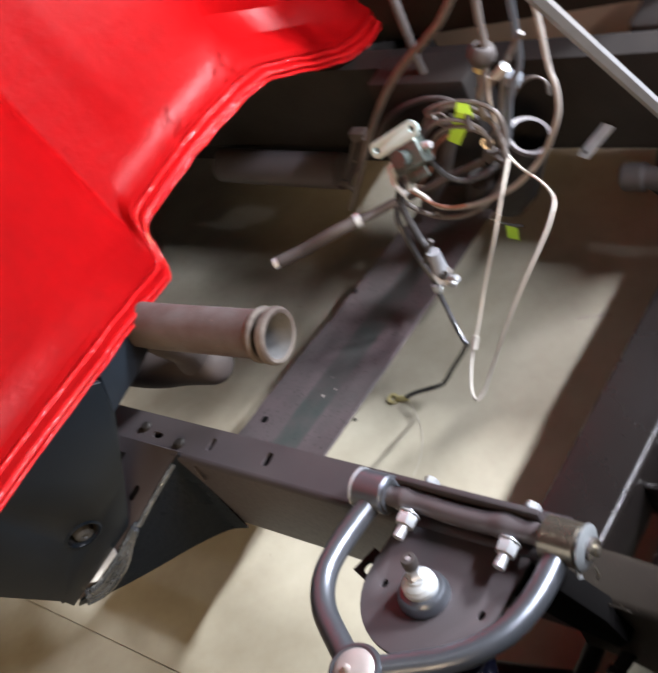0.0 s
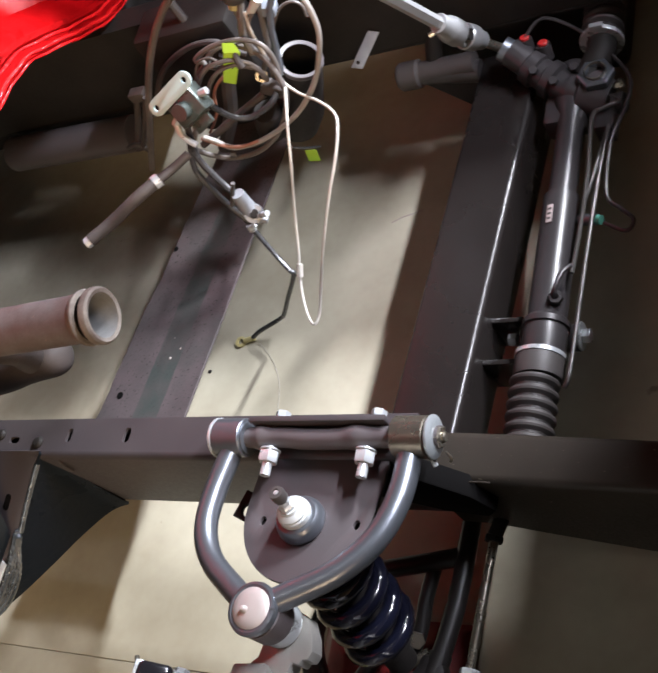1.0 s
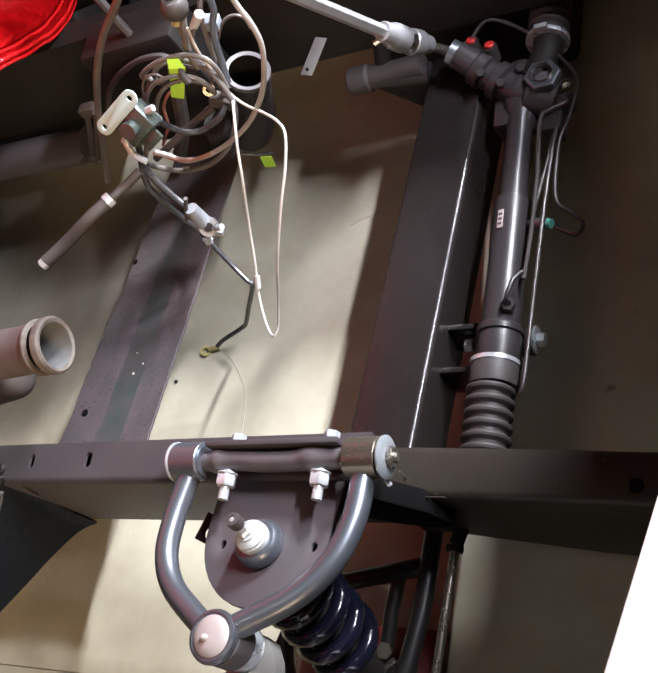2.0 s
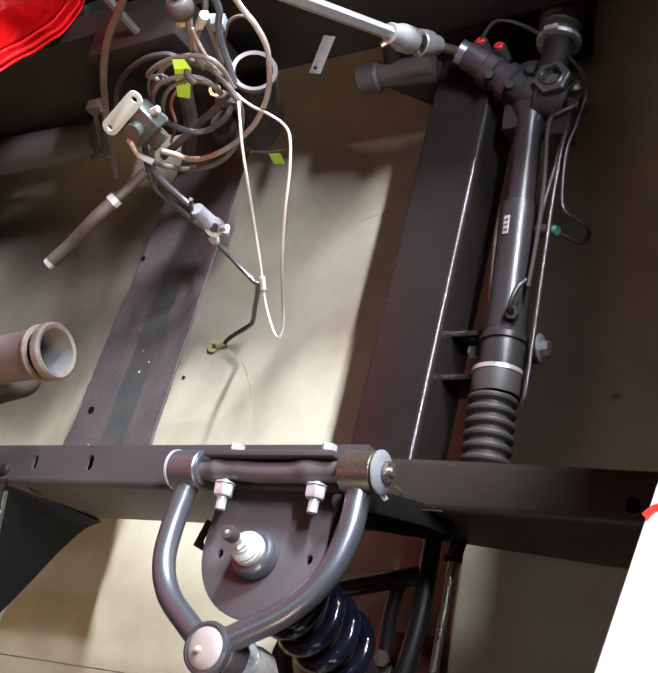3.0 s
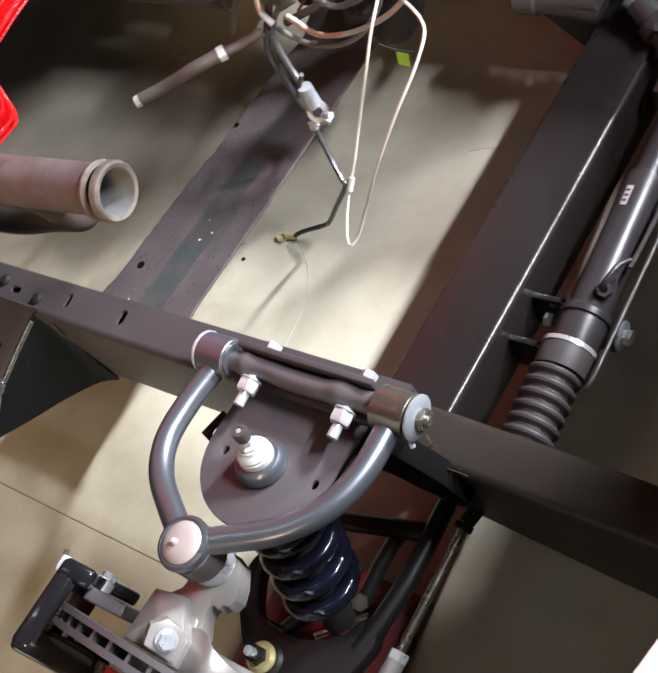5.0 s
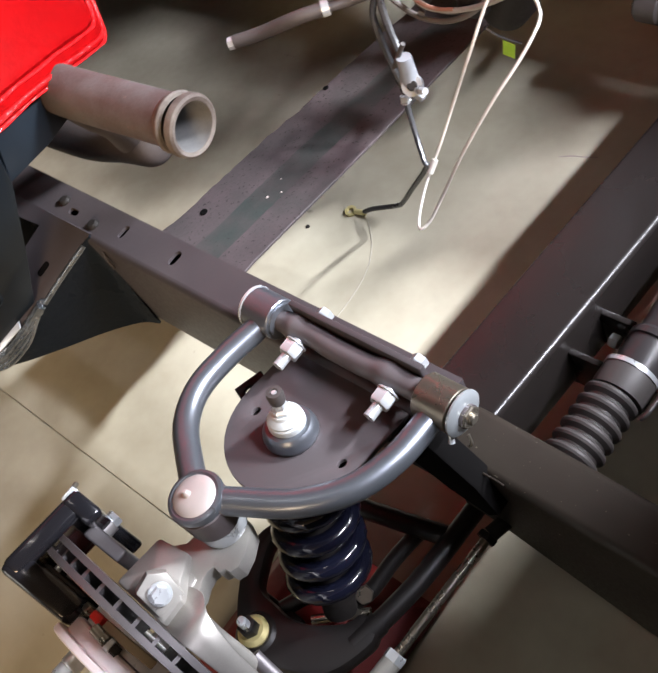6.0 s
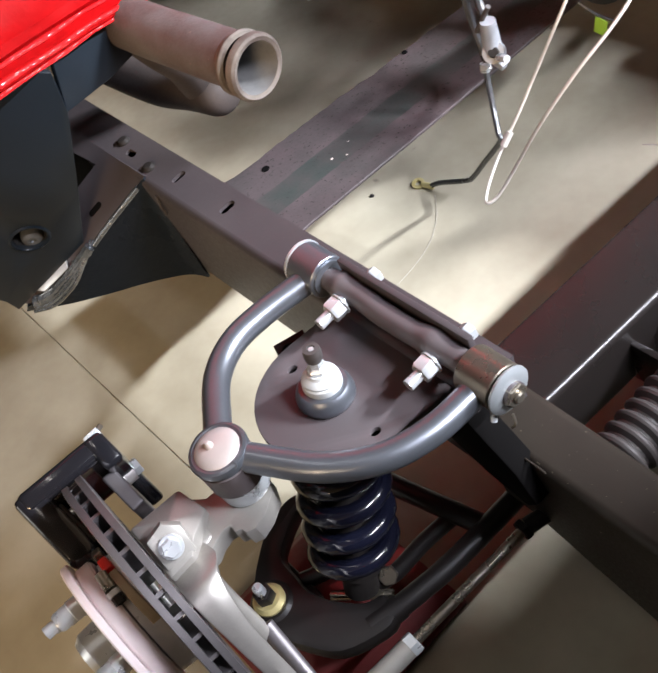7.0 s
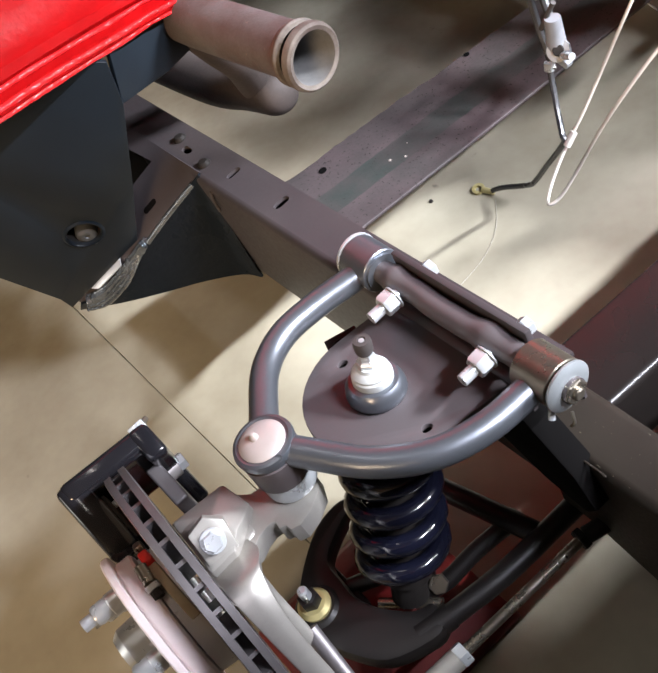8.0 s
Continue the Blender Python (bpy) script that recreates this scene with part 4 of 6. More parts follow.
part("plunger_ring", lathe([(0.0150, 0.0), (0.0165, 0.0), (0.0165, 0.004), (0.0150, 0.004)], (0.2134, 0.642, 0.2258), (0.1, 0.0, 1), 32, closed=True), BUSHSTEEL, big)
part("plunger_plug", disc(0.0115, 0.004, (0.213, 0.640, 0.215), (0.1, 0, 1), 24), PLATE, big)
part("pinion_housing", sweep([(0.222, 0.625, 0.176), (0.195, 0.634, 0.186), (0.165, 0.645, 0.196), (0.140, 0.661, 0.206), (0.120, 0.675, 0.215), (0.098, 0.693, 0.228)], lambda t: 0.033 if t < 0.30 else 0.026 if t < 0.42 else 0.0235 if t < 0.55 else 0.030 if t < 0.66 else 0.024 if t < 0.8 else 0.0285 if t < 0.92 else 0.023, 28, steps=8), RACKPAINT, rack, "lumpy black pinion housing")
part("rack_end", sweep([(0.196, 0.655, 0.200), (0.214, 0.690, 0.212), (0.214, 0.712, 0.213)], 0.0225, 24), DARK, rack)
for q in ((0.150, 0.640, 0.222), (0.176, 0.668, 0.214), (0.122, 0.655, 0.236)):
    part("housing_bolt", hexagon(0.013, 0.009, q, (0.2, -0.3, 1), 0.3), RACKPAINT, rack)
part("housing_web", block((0.128, 0.585, 0.150), (0.192, 0.668, 0.196), 0.010), RACKPAINT, rack)
part("valve_body", sweep([(0.112, 0.682, 0.222), (0.082, 0.702, 0.240)], 0.023, 24), RACKPAINT, rack)
part("pinion_cap", sweep([(0.084, 0.700, 0.238), (0.070, 0.706, 0.248)], 0.019, 24), ARMSTEEL, rack, "bright grey pinion cap")
part("pinion_shaft", sweep([(0.072, 0.704, 0.247), (0.046, 0.680, 0.305)], 0.0075, 16), BUSHSTEEL, rack)
PLUGRED = surface("red_plastic_plug", (0.42, 0.02, 0.02), (0.30, 0.015, 0.015), 0.45, 0.0, 200, 30, 0.5, 0.05)
for c in ((0.106, 0.712, 0.250), (0.134, 0.700, 0.244)):
    cap = part("port_boss", sweep([(c[0], c[1] - 0.006, c[2] - 0.024), c], 0.011, 16), RACKPAINT, rack)
    part("red_plug", disc(0.0075, 0.005, c, (0, 0.2, 1), 16), PLUGRED, cap, "red plastic plug")
for y in (0.268, 0.202):
    part("mount_tab", block((0.070, y - 0.004, 0.095), (0.128, y + 0.004, 0.165), 0.001), GLOSSBLACK, rack)
ear = part("mount_ear", sweep([(0.120, 0.252, 0.130), (0.200, 0.252, 0.130)], 0.019, 22), RACKPAINT, rack)
part("mount_washer", disc(0.0205, 0.004, (0.200, 0.255, 0.130), (1, 0, 0), 30, 0.001), ZINC, ear)
part("mount_bolt", hexagon(0.019, 0.011, (0.204, 0.255, 0.130), (1, 0, 0), 0.3), ZINC, ear)
part("mount_nut", hexagon(0.017, 0.012, (0.100, 0.252, 0.135), (1, 0, 0), 0.1), ZINC, ear)
part("mount_band", lathe([(0.0302, 0.238), (0.0325, 0.239), (0.0325, 0.247), (0.0285, 0.252)], (RX, 0, RZ), (0, 1, 0), 36), RACKPAINT, rack)
part("rack_clamp_bolt", hexagon(0.012, 0.016, (0.232, 0.640, 0.190), (1, 0.2, 0.3), 0.2), BUSHSTEEL, rack)
part("side_plug", disc(0.016, 0.018, (0.232, 0.612, 0.182), (1, 0, 0.2), 24, 0.002), RACKPAINT, rack)
part("port_block", block((-0.014, -0.020, -0.030), (0.014, 0.020, 0.008), 0.004, Matrix.Translation(Vector((0.223, 0.580, 0.190)))), RACKPAINT, rack)
LINE = surface("bare_steel_line", (0.12, 0.112, 0.108), (0.07, 0.064, 0.06), 0.35, 0.5, 300, 40, 0.6, 0.05)
part("hard_line", sweep([(0.213, 0.630, 0.192), (0.245, 0.604, 0.200), (0.224, 0.588, 0.206), (0.209, 0.574, 0.205), (0.211, 0.478, 0.203), (0.209, 0.385, 0.203), (0.205, 0.310, 0.205)], 0.0030, 10), LINE, rack, "thin steel hydraulic line")
part("hard_line", sweep([(0.232, 0.575, 0.195), (0.224, 0.464, 0.196), (0.218, 0.305, 0.196), (0.213, 0.172, 0.194), (0.206, 0.148, 0.188)], 0.0030, 10), LINE, rack, "thin steel hydraulic line")
part("hard_line", sweep([(0.226, 0.555, 0.190), (0.219, 0.500, 0.192), (0.206, 0.431, 0.190), (0.202, 0.395, 0.184)], 0.0028, 10), LINE, rack, "thin steel hydraulic line")
part("hose_line", sweep([(0.106, 0.712, 0.252), (0.135, 0.735, 0.262), (0.183, 0.722, 0.238), (0.240, 0.670, 0.212), (0.262, 0.623, 0.210), (0.254, 0.571, 0.208), (0.241, 0.521, 0.208), (0.242, 0.432, 0.208), (0.263, 0.406, 0.206), (0.281, 0.387, 0.204), (0.271, 0.373, 0.200), (0.238, 0.395, 0.192)], 0.0029, 10), RACKPAINT, rack, "thin black hydraulic line")
GREEN = surface("green_thread_seal", (0.10, 0.40, 0.30), (0.08, 0.28, 0.22), 0.5, 0.0, 200, 40, 0.5, 0.05)
fit_ = part("line_fitting", sweep([(0.200, 0.412, 0.182), (0.226, 0.404, 0.190)], 0.0085, 14), ARMSTEEL, rack)
part("thread_seal", sweep([(0.227, 0.4035, 0.190), (0.233, 0.4015, 0.191)], 0.0070, 12), GREEN, fit_, "green thread seal ring")

tie = thing("tie_rod", "bright steel tie rod from rack to knuckle", "tie rod", (0.125, -0.13, 0.16))
part("inner_joint", sweep([(0.160, 0.040, 0.176), (0.132, -0.045, 0.170)], 0.0095, 18), DARK, tie)
part("flange", hexagon(0.022, 0.008, (0.1315, -0.046, 0.170), (-0.08, -1, -0.03), 0.3), DARK, tie)
part("rod", sweep([(0.132, -0.045, 0.170), (0.121, -0.215, 0.165)], 0.0058, 16), BUSHSTEEL, tie, "bare dull steel rod")
part("lock_nut", hexagon(0.022, 0.012, (0.1215, -0.208, 0.165), (-0.06, -1, -0.03), 0.2), ZINC, tie)
part("outer_end", sweep([(0.121, -0.219, 0.165), (0.117, -0.265, 0.163), (0.110, -0.305, 0.160)], 0.0115, 18), CAST, tie)

# ---- steering shaft ----
U = Vector((0.038, 0.666, 0.329))
D = Vector((-0.118, -0.439, 0.891)).normalized()
shaft = thing("steering_shaft", "bright steel steering shaft with universal joint", "steering shaft", U)
YOKE = surface("turned_steel_yoke", (0.29, 0.295, 0.30), (0.20, 0.205, 0.21), 0.36, 0.55, 260, 30, 0.5, 0.05)
part("shaft_tube", sweep([U + D * 0.045, U + D * 0.62], 0.0098, 6), YOKE, shaft, "bright double-D steel shaft")
E_ = (Vector((0.046, 0.680, 0.305)) - U).normalized()
upper = part("upper_yoke", lathe([(0, 0.062), (0.0140, 0.062), (0.0150, 0.060), (0.0155, 0.042), (0.0190, 0.036), (0.0200, 0.030), (0.0200, 0.008), (0.0180, 0.005), (0, 0.005)], U, D, 28), YOKE, shaft)
lower = part("lower_yoke", lathe([(0, 0.054), (0.0135, 0.054), (0.0145, 0.051), (0.0150, 0.040), (0.0190, 0.034), (0.0200, 0.028), (0.0200, 0.012), (0.0185, 0.010), (0, 0.010)], U, E_, 28), YOKE, shaft)
for sgn in (-1, 1):
    side = D.cross(E_ + Vector((0.3, 0, 0))).normalized()
    part("yoke_fork", sweep([U + D * 0.022 + side * 0.013 * sgn, U - D * 0.006 + side * 0.014 * sgn], 0.006, 12), YOKE, upper)
part("joint_cross", sweep([U + Vector((-0.019, 0.004, 0)), U + Vector((0.019, -0.004, 0))], 0.0085, 16), DARK, upper)
part("set_screw", sweep([U + D * 0.048 + Vector((-0.010, -0.008, 0)), U + D * 0.048 + Vector((-0.020, -0.014, 0))], 0.004, 8), ZINC, upper)
mount_bush = thing("engine_mount_bushing", "black rubber engine mount bushing on bracket", "engine mount", (-0.06, 0.72, 0.2))
part("bushing_sleeve", lathe([(0, -0.125), (0.020, -0.125), (0.024, -0.120), (0.024, -0.088), (0.019, -0.084), (0.019, 0.01), (0, 0.01)], (0.0, 0.722, 0.215), (1, 0, 0), 28), RUBBER, mount_bush)
part("sleeve_tube", sweep([(-0.088, 0.722, 0.215), (0.015, 0.716, 0.200)], 0.0185, 22), RACKPAINT, mount_bush, "black bracket tube")
part("end_nut", hexagon(0.014, 0.006, (-0.1255, 0.722, 0.215), (-1, 0, 0), 0.2), BUSHSTEEL, mount_bush)
part("gusset", panel([(-0.080, 0.706, 0.205), (0.005, 0.706, 0.205), (0.005, 0.690, 0.130)], 0.005, facing=Vector((0, -1, 0))), DARK, mount_bush)
part("stand_off", sweep([(-0.06, 0.735, 0.225), (-0.045, 0.755, 0.275)], 0.014, 14), DARK, mount_bush)

# ---- exhaust ----
DARKRUST = surface("dark_sooty_rust", (0.046, 0.036, 0.033), (0.028, 0.023, 0.021), 0.7, 0.1, 260, 18, 0.8, 0.3)
exhaust = thing("exhaust_pipe", "rusted exhaust down pipe with flared open end", "exhaust pipe", (-0.47, 0.08, 0.5))
P0, P1 = Vector((-0.269, 0.096, 0.532)), Vector((-0.470, 0.076, 0.539))
ax = (P1 - P0).normalized()
part("pipe", sweep([P0 + ax * 0.024, P0 + ax * 0.10, P1, P1 + ax * 0.12 + Vector((0, 0.01, -0.01)), P1 + ax * 0.24 + Vector((0, 0.03, -0.06))], 0.0315, 36, inner=0.0285), RUSTPIPE, exhaust)
part("flange_ring", lathe([(0.0290, 0.0), (0.0335, -0.0015), (0.0362, 0.001), (0.0372, 0.005), (0.0366, 0.010), (0.0335, 0.0125), (0.0300, 0.014), (0.0298, 0.0205), (0.0345, 0.0215), (0.0362, 0.0235), (0.0360, 0.0265), (0.0338, 0.0300), (0.0318, 0.034), (0.0290, 0.034)], P0, ax, 48, closed=True), PIPERIM, exhaust, "pale rusted flared rim")
# black ring paints the shade in the groove behind the rim
part("collar_gap", lathe([(0.0304, 0.0132), (0.0306, 0.0172), (0.0304, 0.0212), (0.0300, 0.0172)], P0, ax, 36, closed=True), VOID, exhaust, "black ring as the shade behind the rim")
part("bore", lathe([(0.0288, 0.001), (0.0278, 0.06), (0.0272, 0.20), (0.0275, 0.20), (0.0281, 0.06), (0.0291, 0.001)], P0, ax, 40, closed=True), PIPEIN, exhaust, "grey sooty bore")
tail = thing("exhaust_branch", "dark rusty lower exhaust branch under pipe", "exhaust pipe", (-0.62, 0.15, 0.3))
part("branch_pipe", sweep([(-0.545, 0.158, 0.335), (-0.578, 0.158, 0.329), (-0.64, 0.152, 0.320), (-0.72, 0.135, 0.315), (-0.90, 0.120, 0.32)], lambda t: 0.033 * math.sqrt(max(0.05, 1 - (1 - min(1, t * 4)) ** 2)), 28), DARKRUST, tail)
part("riser", sweep([(-0.520, 0.085, 0.515), (-0.535, 0.105, 0.465), (-0.560, 0.130, 0.410), (-0.60, 0.150, 0.345)], lambda t: 0.029 - 0.003 * t, 28), DARKRUST, tail)

# ---- cab ----
cab = thing("truck_cab", "glossy red truck cab firewall with rolled lower edge", "truck cab", (-0.6, 0.2, 0.45))
edge_points = [(-0.300, -0.420, 0.694), (-0.344, -0.300, 0.664), (-0.430, -0.072, 0.604), (-0.515, 0.100, 0.542), (-0.560, 0.178, 0.508), (-0.588, 0.204, 0.525), (-0.600, 0.225, 0.566), (-0.600, 0.300, 0.574), (-0.600, 0.393, 0.576), (-0.600, 0.540, 0.562), (-0.600, 0.610, 0.532), (-0.600, 0.700, 0.478), (-0.600, 0.780, 0.440), (-0.600, 0.860, 0.430), (-0.600, 0.980, 0.445), (-0.600, 1.150, 0.460)]
course = smooth_path(edge_points, 4)
bm = bmesh.new()
rows = []
for k, q in enumerate(course):
    hollow = math.exp(-((q.y - 0.66) / 0.10) ** 2)
    crease = 0.010 * math.exp(-((q.y - 0.33) / 0.015) ** 2)
    steps = ((0.000, 0.000), (0.008, 0.003), (0.012, 0.010), (0.011, 0.020), (0.002, 0.026), (0.001, 0.030), (0.006, 0.036), (0.004, 0.046), (-0.012, 0.060), (-0.020 - 0.05 * hollow, 0.085), (-0.03 - 0.07 * hollow + crease, 0.13), (-0.045 - 0.03 * hollow + crease, 0.20), (-0.065 + crease, 0.30), (-0.110 + 0.02 * math.sin(q.y * 9), 0.50), (-0.160, 0.80))
    rows.append([bm.verts.new((q.x + dx, q.y, q.z + dz)) for dx, dz in steps])
for a, b in zip(rows, rows[1:]):
    for k in range(len(a) - 1):
        bm.faces.new((a[k], b[k], b[k + 1], a[k + 1]))
bmesh.ops.solidify(bm, geom=bm.faces[:], thickness=-0.004)
part("firewall", bm, RED, cab, "glossy red painted firewall with seam ridges")
for dx, dz, r in ((0.0080, 0.004, 0.0034), (0.0125, 0.015, 0.0036), (0.0040, 0.028, 0.0032)):
    ridge = [q + Vector((dx, 0, dz + 0.0012 * math.sin(90 * q.y))) for q in course]
    part("seam_bead", sweep(ridge, lambda t: r * (0.8 + 0.3 * math.sin(310 * t) * math.sin(97 * t)), 10, steps=1), SEAM, cab, "lumpy glossy seam sealer")
bm = bmesh.new()
block((-2.4, -0.42, 0.60), (-0.64, 0.24, 0.64), 0, bm=bm)
block((-2.4, 0.24, 0.62), (-0.70, 0.60, 0.66), 0, bm=bm)
block((-2.4, 0.60, 0.50), (-0.70, 1.2, 0.55), 0, bm=bm)
part("cab_floor", bm, DARK, cab, "black cab underside")
# added sill-like block that cuts the tubes' light under the cab
part("rocker_sill", block((-2.4, 0.815, 0.15), (-0.64, 1.24, 0.56), 0.012), DARK, cab, "black sill block added to shade the floor under the cab")


N = Vector((0.85, -0.45, -0.27)).normalized()
C0 = Vector((-0.552, -0.125, 0.308))


def on_plate(x, z):
    """The point of the mount plate's plane with that x and z."""
    return Vector((x, C0.y - (N.x * (x - C0.x) + N.z * (z - C0.z)) / N.y, z))


corners = [on_plate(-0.552, 0.308), on_plate(-0.640, 0.232), on_plate(-0.634, 0.260), on_plate(-0.620, 0.420), on_plate(-0.600, 0.640), on_plate(-0.515, 0.715), on_plate(-0.440, 0.635), on_plate(-0.424, 0.594), on_plate(-0.446, 0.533), on_plate(-0.506, 0.404)]
px_ = (corners[5] - corners[0]).normalized()
py_ = N.cross(px_).normalized()
PM = Matrix(((px_.x, py_.x, N.x, C0.x), (px_.y, py_.y, N.y, C0.y), (px_.z, py_.z, N.z, C0.z), (0, 0, 0, 1)))
BC = on_plate(-0.561, 0.363)
flat = [PM.inverted() @ c for c in corners]
hc = PM.inverted() @ BC
LEADGREY = surface("dull_plated_bolt", (0.070, 0.076, 0.082), (0.042, 0.045, 0.048), 0.5, 0.3, 260, 30, 0.6, 0.08)
leg = part("mount_leg", sheet([(c.x, c.y) for c in flat], 0.006, PM, [oval(hc.x, hc.y, 0.0225, 0.0225, 28)], 0.001), MOUNT, cab, "blue-black painted mount plate")
part("hole_cup", lathe([(0.0226, 0.0), (0.0222, -0.034), (0, -0.035), (0, -0.038), (0.0240, -0.036), (0.0240, -0.0062), (0.0227, -0.0062)], BC, N, 32), DARK, leg, "dark recess")
part("pressed_rim", lathe([(0.0226, 0.0), (0.0232, 0.0015), (0.0252, 0.0018), (0.0280, 0.0)], BC, N, 36), RIGPAINT, leg)
part("mount_bolt", lathe([(0, 0.006), (0.003, 0.0055), (0.004, 0.0080), (0.0085, 0.0085), (0.0135, 0.0060), (0.0150, 0.002), (0.0150, -0.022)], BC + Vector((-0.0045, 0.0005, -0.0125)) - N * 0.012, N, 24), LEADGREY, leg, "pale steel bolt end")
part("under_channel", panel([(-0.435, -0.040, 0.606), (-0.447, -0.060, 0.532), (-0.493, 0.018, 0.502), (-0.522, 0.079, 0.491), (-0.524, 0.100, 0.551), (-0.480, 0.020, 0.582)], 0.006, facing=Vector((1, -0.3, 0))), MOUNT, cab, "dark channel below cab edge")

far_leg = [Vector((p.x, 0.77 - p.y, p.z)) for p in corners[:6]]
# panel added above the far rail, there to shade the west floor
part("fender_apron", sheet([(-0.640, 0.400), (-0.050, 0.446), (-0.040, 0.560), (-0.090, 0.690), (-0.640, 0.720)], 0.004, Matrix.Translation((0, 0.87, 0)) @ Matrix.Rotation(radians(90), 4, "X"), edge=0.001), DARK, cab, "black panel added above far rail to block light")
part("mount_leg", panel(far_leg, 0.006, facing=Vector((1, 0, 0))), MOUNT, cab, "blue-black painted mount plate")

# ---- cab outrigger on the rail ----
RIDGE = [Vector(q) for q in ((-0.474, -0.022, 0.3785), (-0.488, -0.034, 0.3660), (-0.520, -0.079, 0.3320), (-0.545, -0.116, 0.3030), (-0.592, -0.185, 0.2470), (-0.640, -0.232, 0.2300))]
BACK = [Vector(q) for q in ((-0.670, -0.022, 0.3785), (-0.670, -0.050, 0.3740), (-0.672, -0.090, 0.3640), (-0.675, -0.130, 0.3450), (-0.680, -0.200, 0.2900), (-0.690, -0.245, 0.2400))]
FOOTLINE = [Vector(q) for q in ((-0.446, -0.0315, 0.204), (-0.474, -0.046, 0.208), (-0.515, -0.087, 0.210), (-0.555, -0.134, 0.210), (-0.600, -0.184, 0.211), (-0.656, -0.236, 0.212))]


def skin(one, two, n, thick, opening=None, sag=0.0):
    """Sheet metal between two courses, with an opening given in shares across and along."""
    a, b = smooth_path(one, 4), smooth_path(two, 4)
    bm = bmesh.new()
    rows = [[bm.verts.new(p.lerp(q, k / n) - Vector((0, 0, sag * math.sin(math.pi * k / n)))) for k in range(n + 1)] for p, q in zip(a, b)]
    for r, (c, d) in enumerate(zip(rows, rows[1:])):
        for k in range(n):
            if opening and opening[0] <= (k + 0.5) / n <= opening[1] and opening[2] <= (r + 0.5) / (len(rows) - 1) <= opening[3] + 0.25 * (opening[0] - (k + 0.5) / n):
                continue
            bm.faces.new((c[k], c[k + 1], d[k + 1], d[k]))
    bmesh.ops.recalc_face_normals(bm, faces=bm.faces[:])
    bmesh.ops.solidify(bm, geom=bm.faces[:], thickness=thick)
    return bm


WELD = surface("glossy_painted_weld", (0.16, 0.185, 0.21), (0.03, 0.037, 0.044), 0.15, 0.6, 130, 20, 0.9, 0.7, 0.06, coat=1.0, depth=0.004)
rig = part("cab_outrigger", skin(RIDGE, FOOTLINE, 8, 0.004), RIGPAINT, chassis, "blue-black welded cab mount outrigger")
part("top_plate", skin(RIDGE, BACK, 16, 0.004, (0.47, 1.0, 0.20, 0.52)), CHASSIS, rig, "satin dark outrigger top plate")
part("folded_ridge", sweep([p + Vector((0.001, 0, -0.003)) for p in RIDGE[1:4]], 0.0045, 12), WELD, rig, "shiny painted ridge")
part("rail_web", skin(BACK, [Vector((p.x, p.y, 0.212)) for p in BACK], 4, 0.004), DARK, rig)
lift = Vector((0.38, -0.70, 0.60)) * 0.005
lug = part("bright_flange", panel([Vector(q) + lift for q in ((-0.634, -0.214, 0.2500), (-0.590, -0.148, 0.2860), (-0.576, -0.158, 0.2760), (-0.606, -0.200, 0.2500))], 0.003, facing=Vector((0.38, -0.7, 0.6))), ZINC, rig, "pale bare flange with two holes")
for q in ((-0.6215, -0.2005, 0.2535), (-0.605, -0.181, 0.2640)):
    part("flange_hole", disc(0.0032, 0.0012, Vector(q) + lift * 1.05, (0.38, -0.70, 0.60), 14, 0.0003), DARK, lug)
far = skin([Vector((p.x, 0.77 - p.y, p.z + 0.064)) for p in RIDGE], [Vector((p.x, 0.77 - p.y, p.z + 0.064)) for p in FOOTLINE], 8, 0.004)
part("cab_outrigger", far, DARK, chassis, "dark far cab mount outrigger")
for k, (off, r) in enumerate(((0.0, 0.0078), (0.007, 0.0055), (-0.006, 0.0050), (0.014, 0.0042), (0.021, 0.0030))):
    seam = [(-0.545 - 0.3 * off, -0.118 - 0.6 * off, 0.303 - 0.5 * off), (-0.560, -0.140 - off, 0.285 - off), (-0.580, -0.168 - off, 0.262 - off), (-0.606, -0.198 - 0.6 * off, 0.240 - 0.8 * off), (-0.632, -0.224 - 0.4 * off, 0.231 - 0.6 * off)]
    part("weld_bead", bead(seam, r, seed=5 + k), WELD, rig, "rough shiny weld")
part("weld_bead", bead([(-0.446, -0.030, 0.366), (-0.443, -0.034, 0.350), (-0.441, -0.0345, 0.335)], 0.0022, seed=8), CHASSIS, chassis, "weld seam")
for x, y in ((-0.485, -0.008), (-0.566, 0.004)):
    part("rivet", lathe([(0, 0.006), (0.006, 0.005), (0.009, 0.002), (0.0095, -0.001), (0, -0.001)], (x, y, 0.376), (0, 0, 1), 18), DARK, chassis)
sz_ = Vector((0.23, -0.64, 0.74)).normalized()
sy_ = (Vector((-0.50, -0.70, -0.52)) - sz_ * Vector((-0.50, -0.70, -0.52)).dot(sz_)).normalized()
sx_ = sy_.cross(sz_)
SLOT_AT = Matrix(((sx_.x, sy_.x, sz_.x, -0.5511), (sx_.y, sy_.y, sz_.y, -0.0847), (sx_.z, sy_.z, sz_.z, 0.3368), (0, 0, 0, 1)))
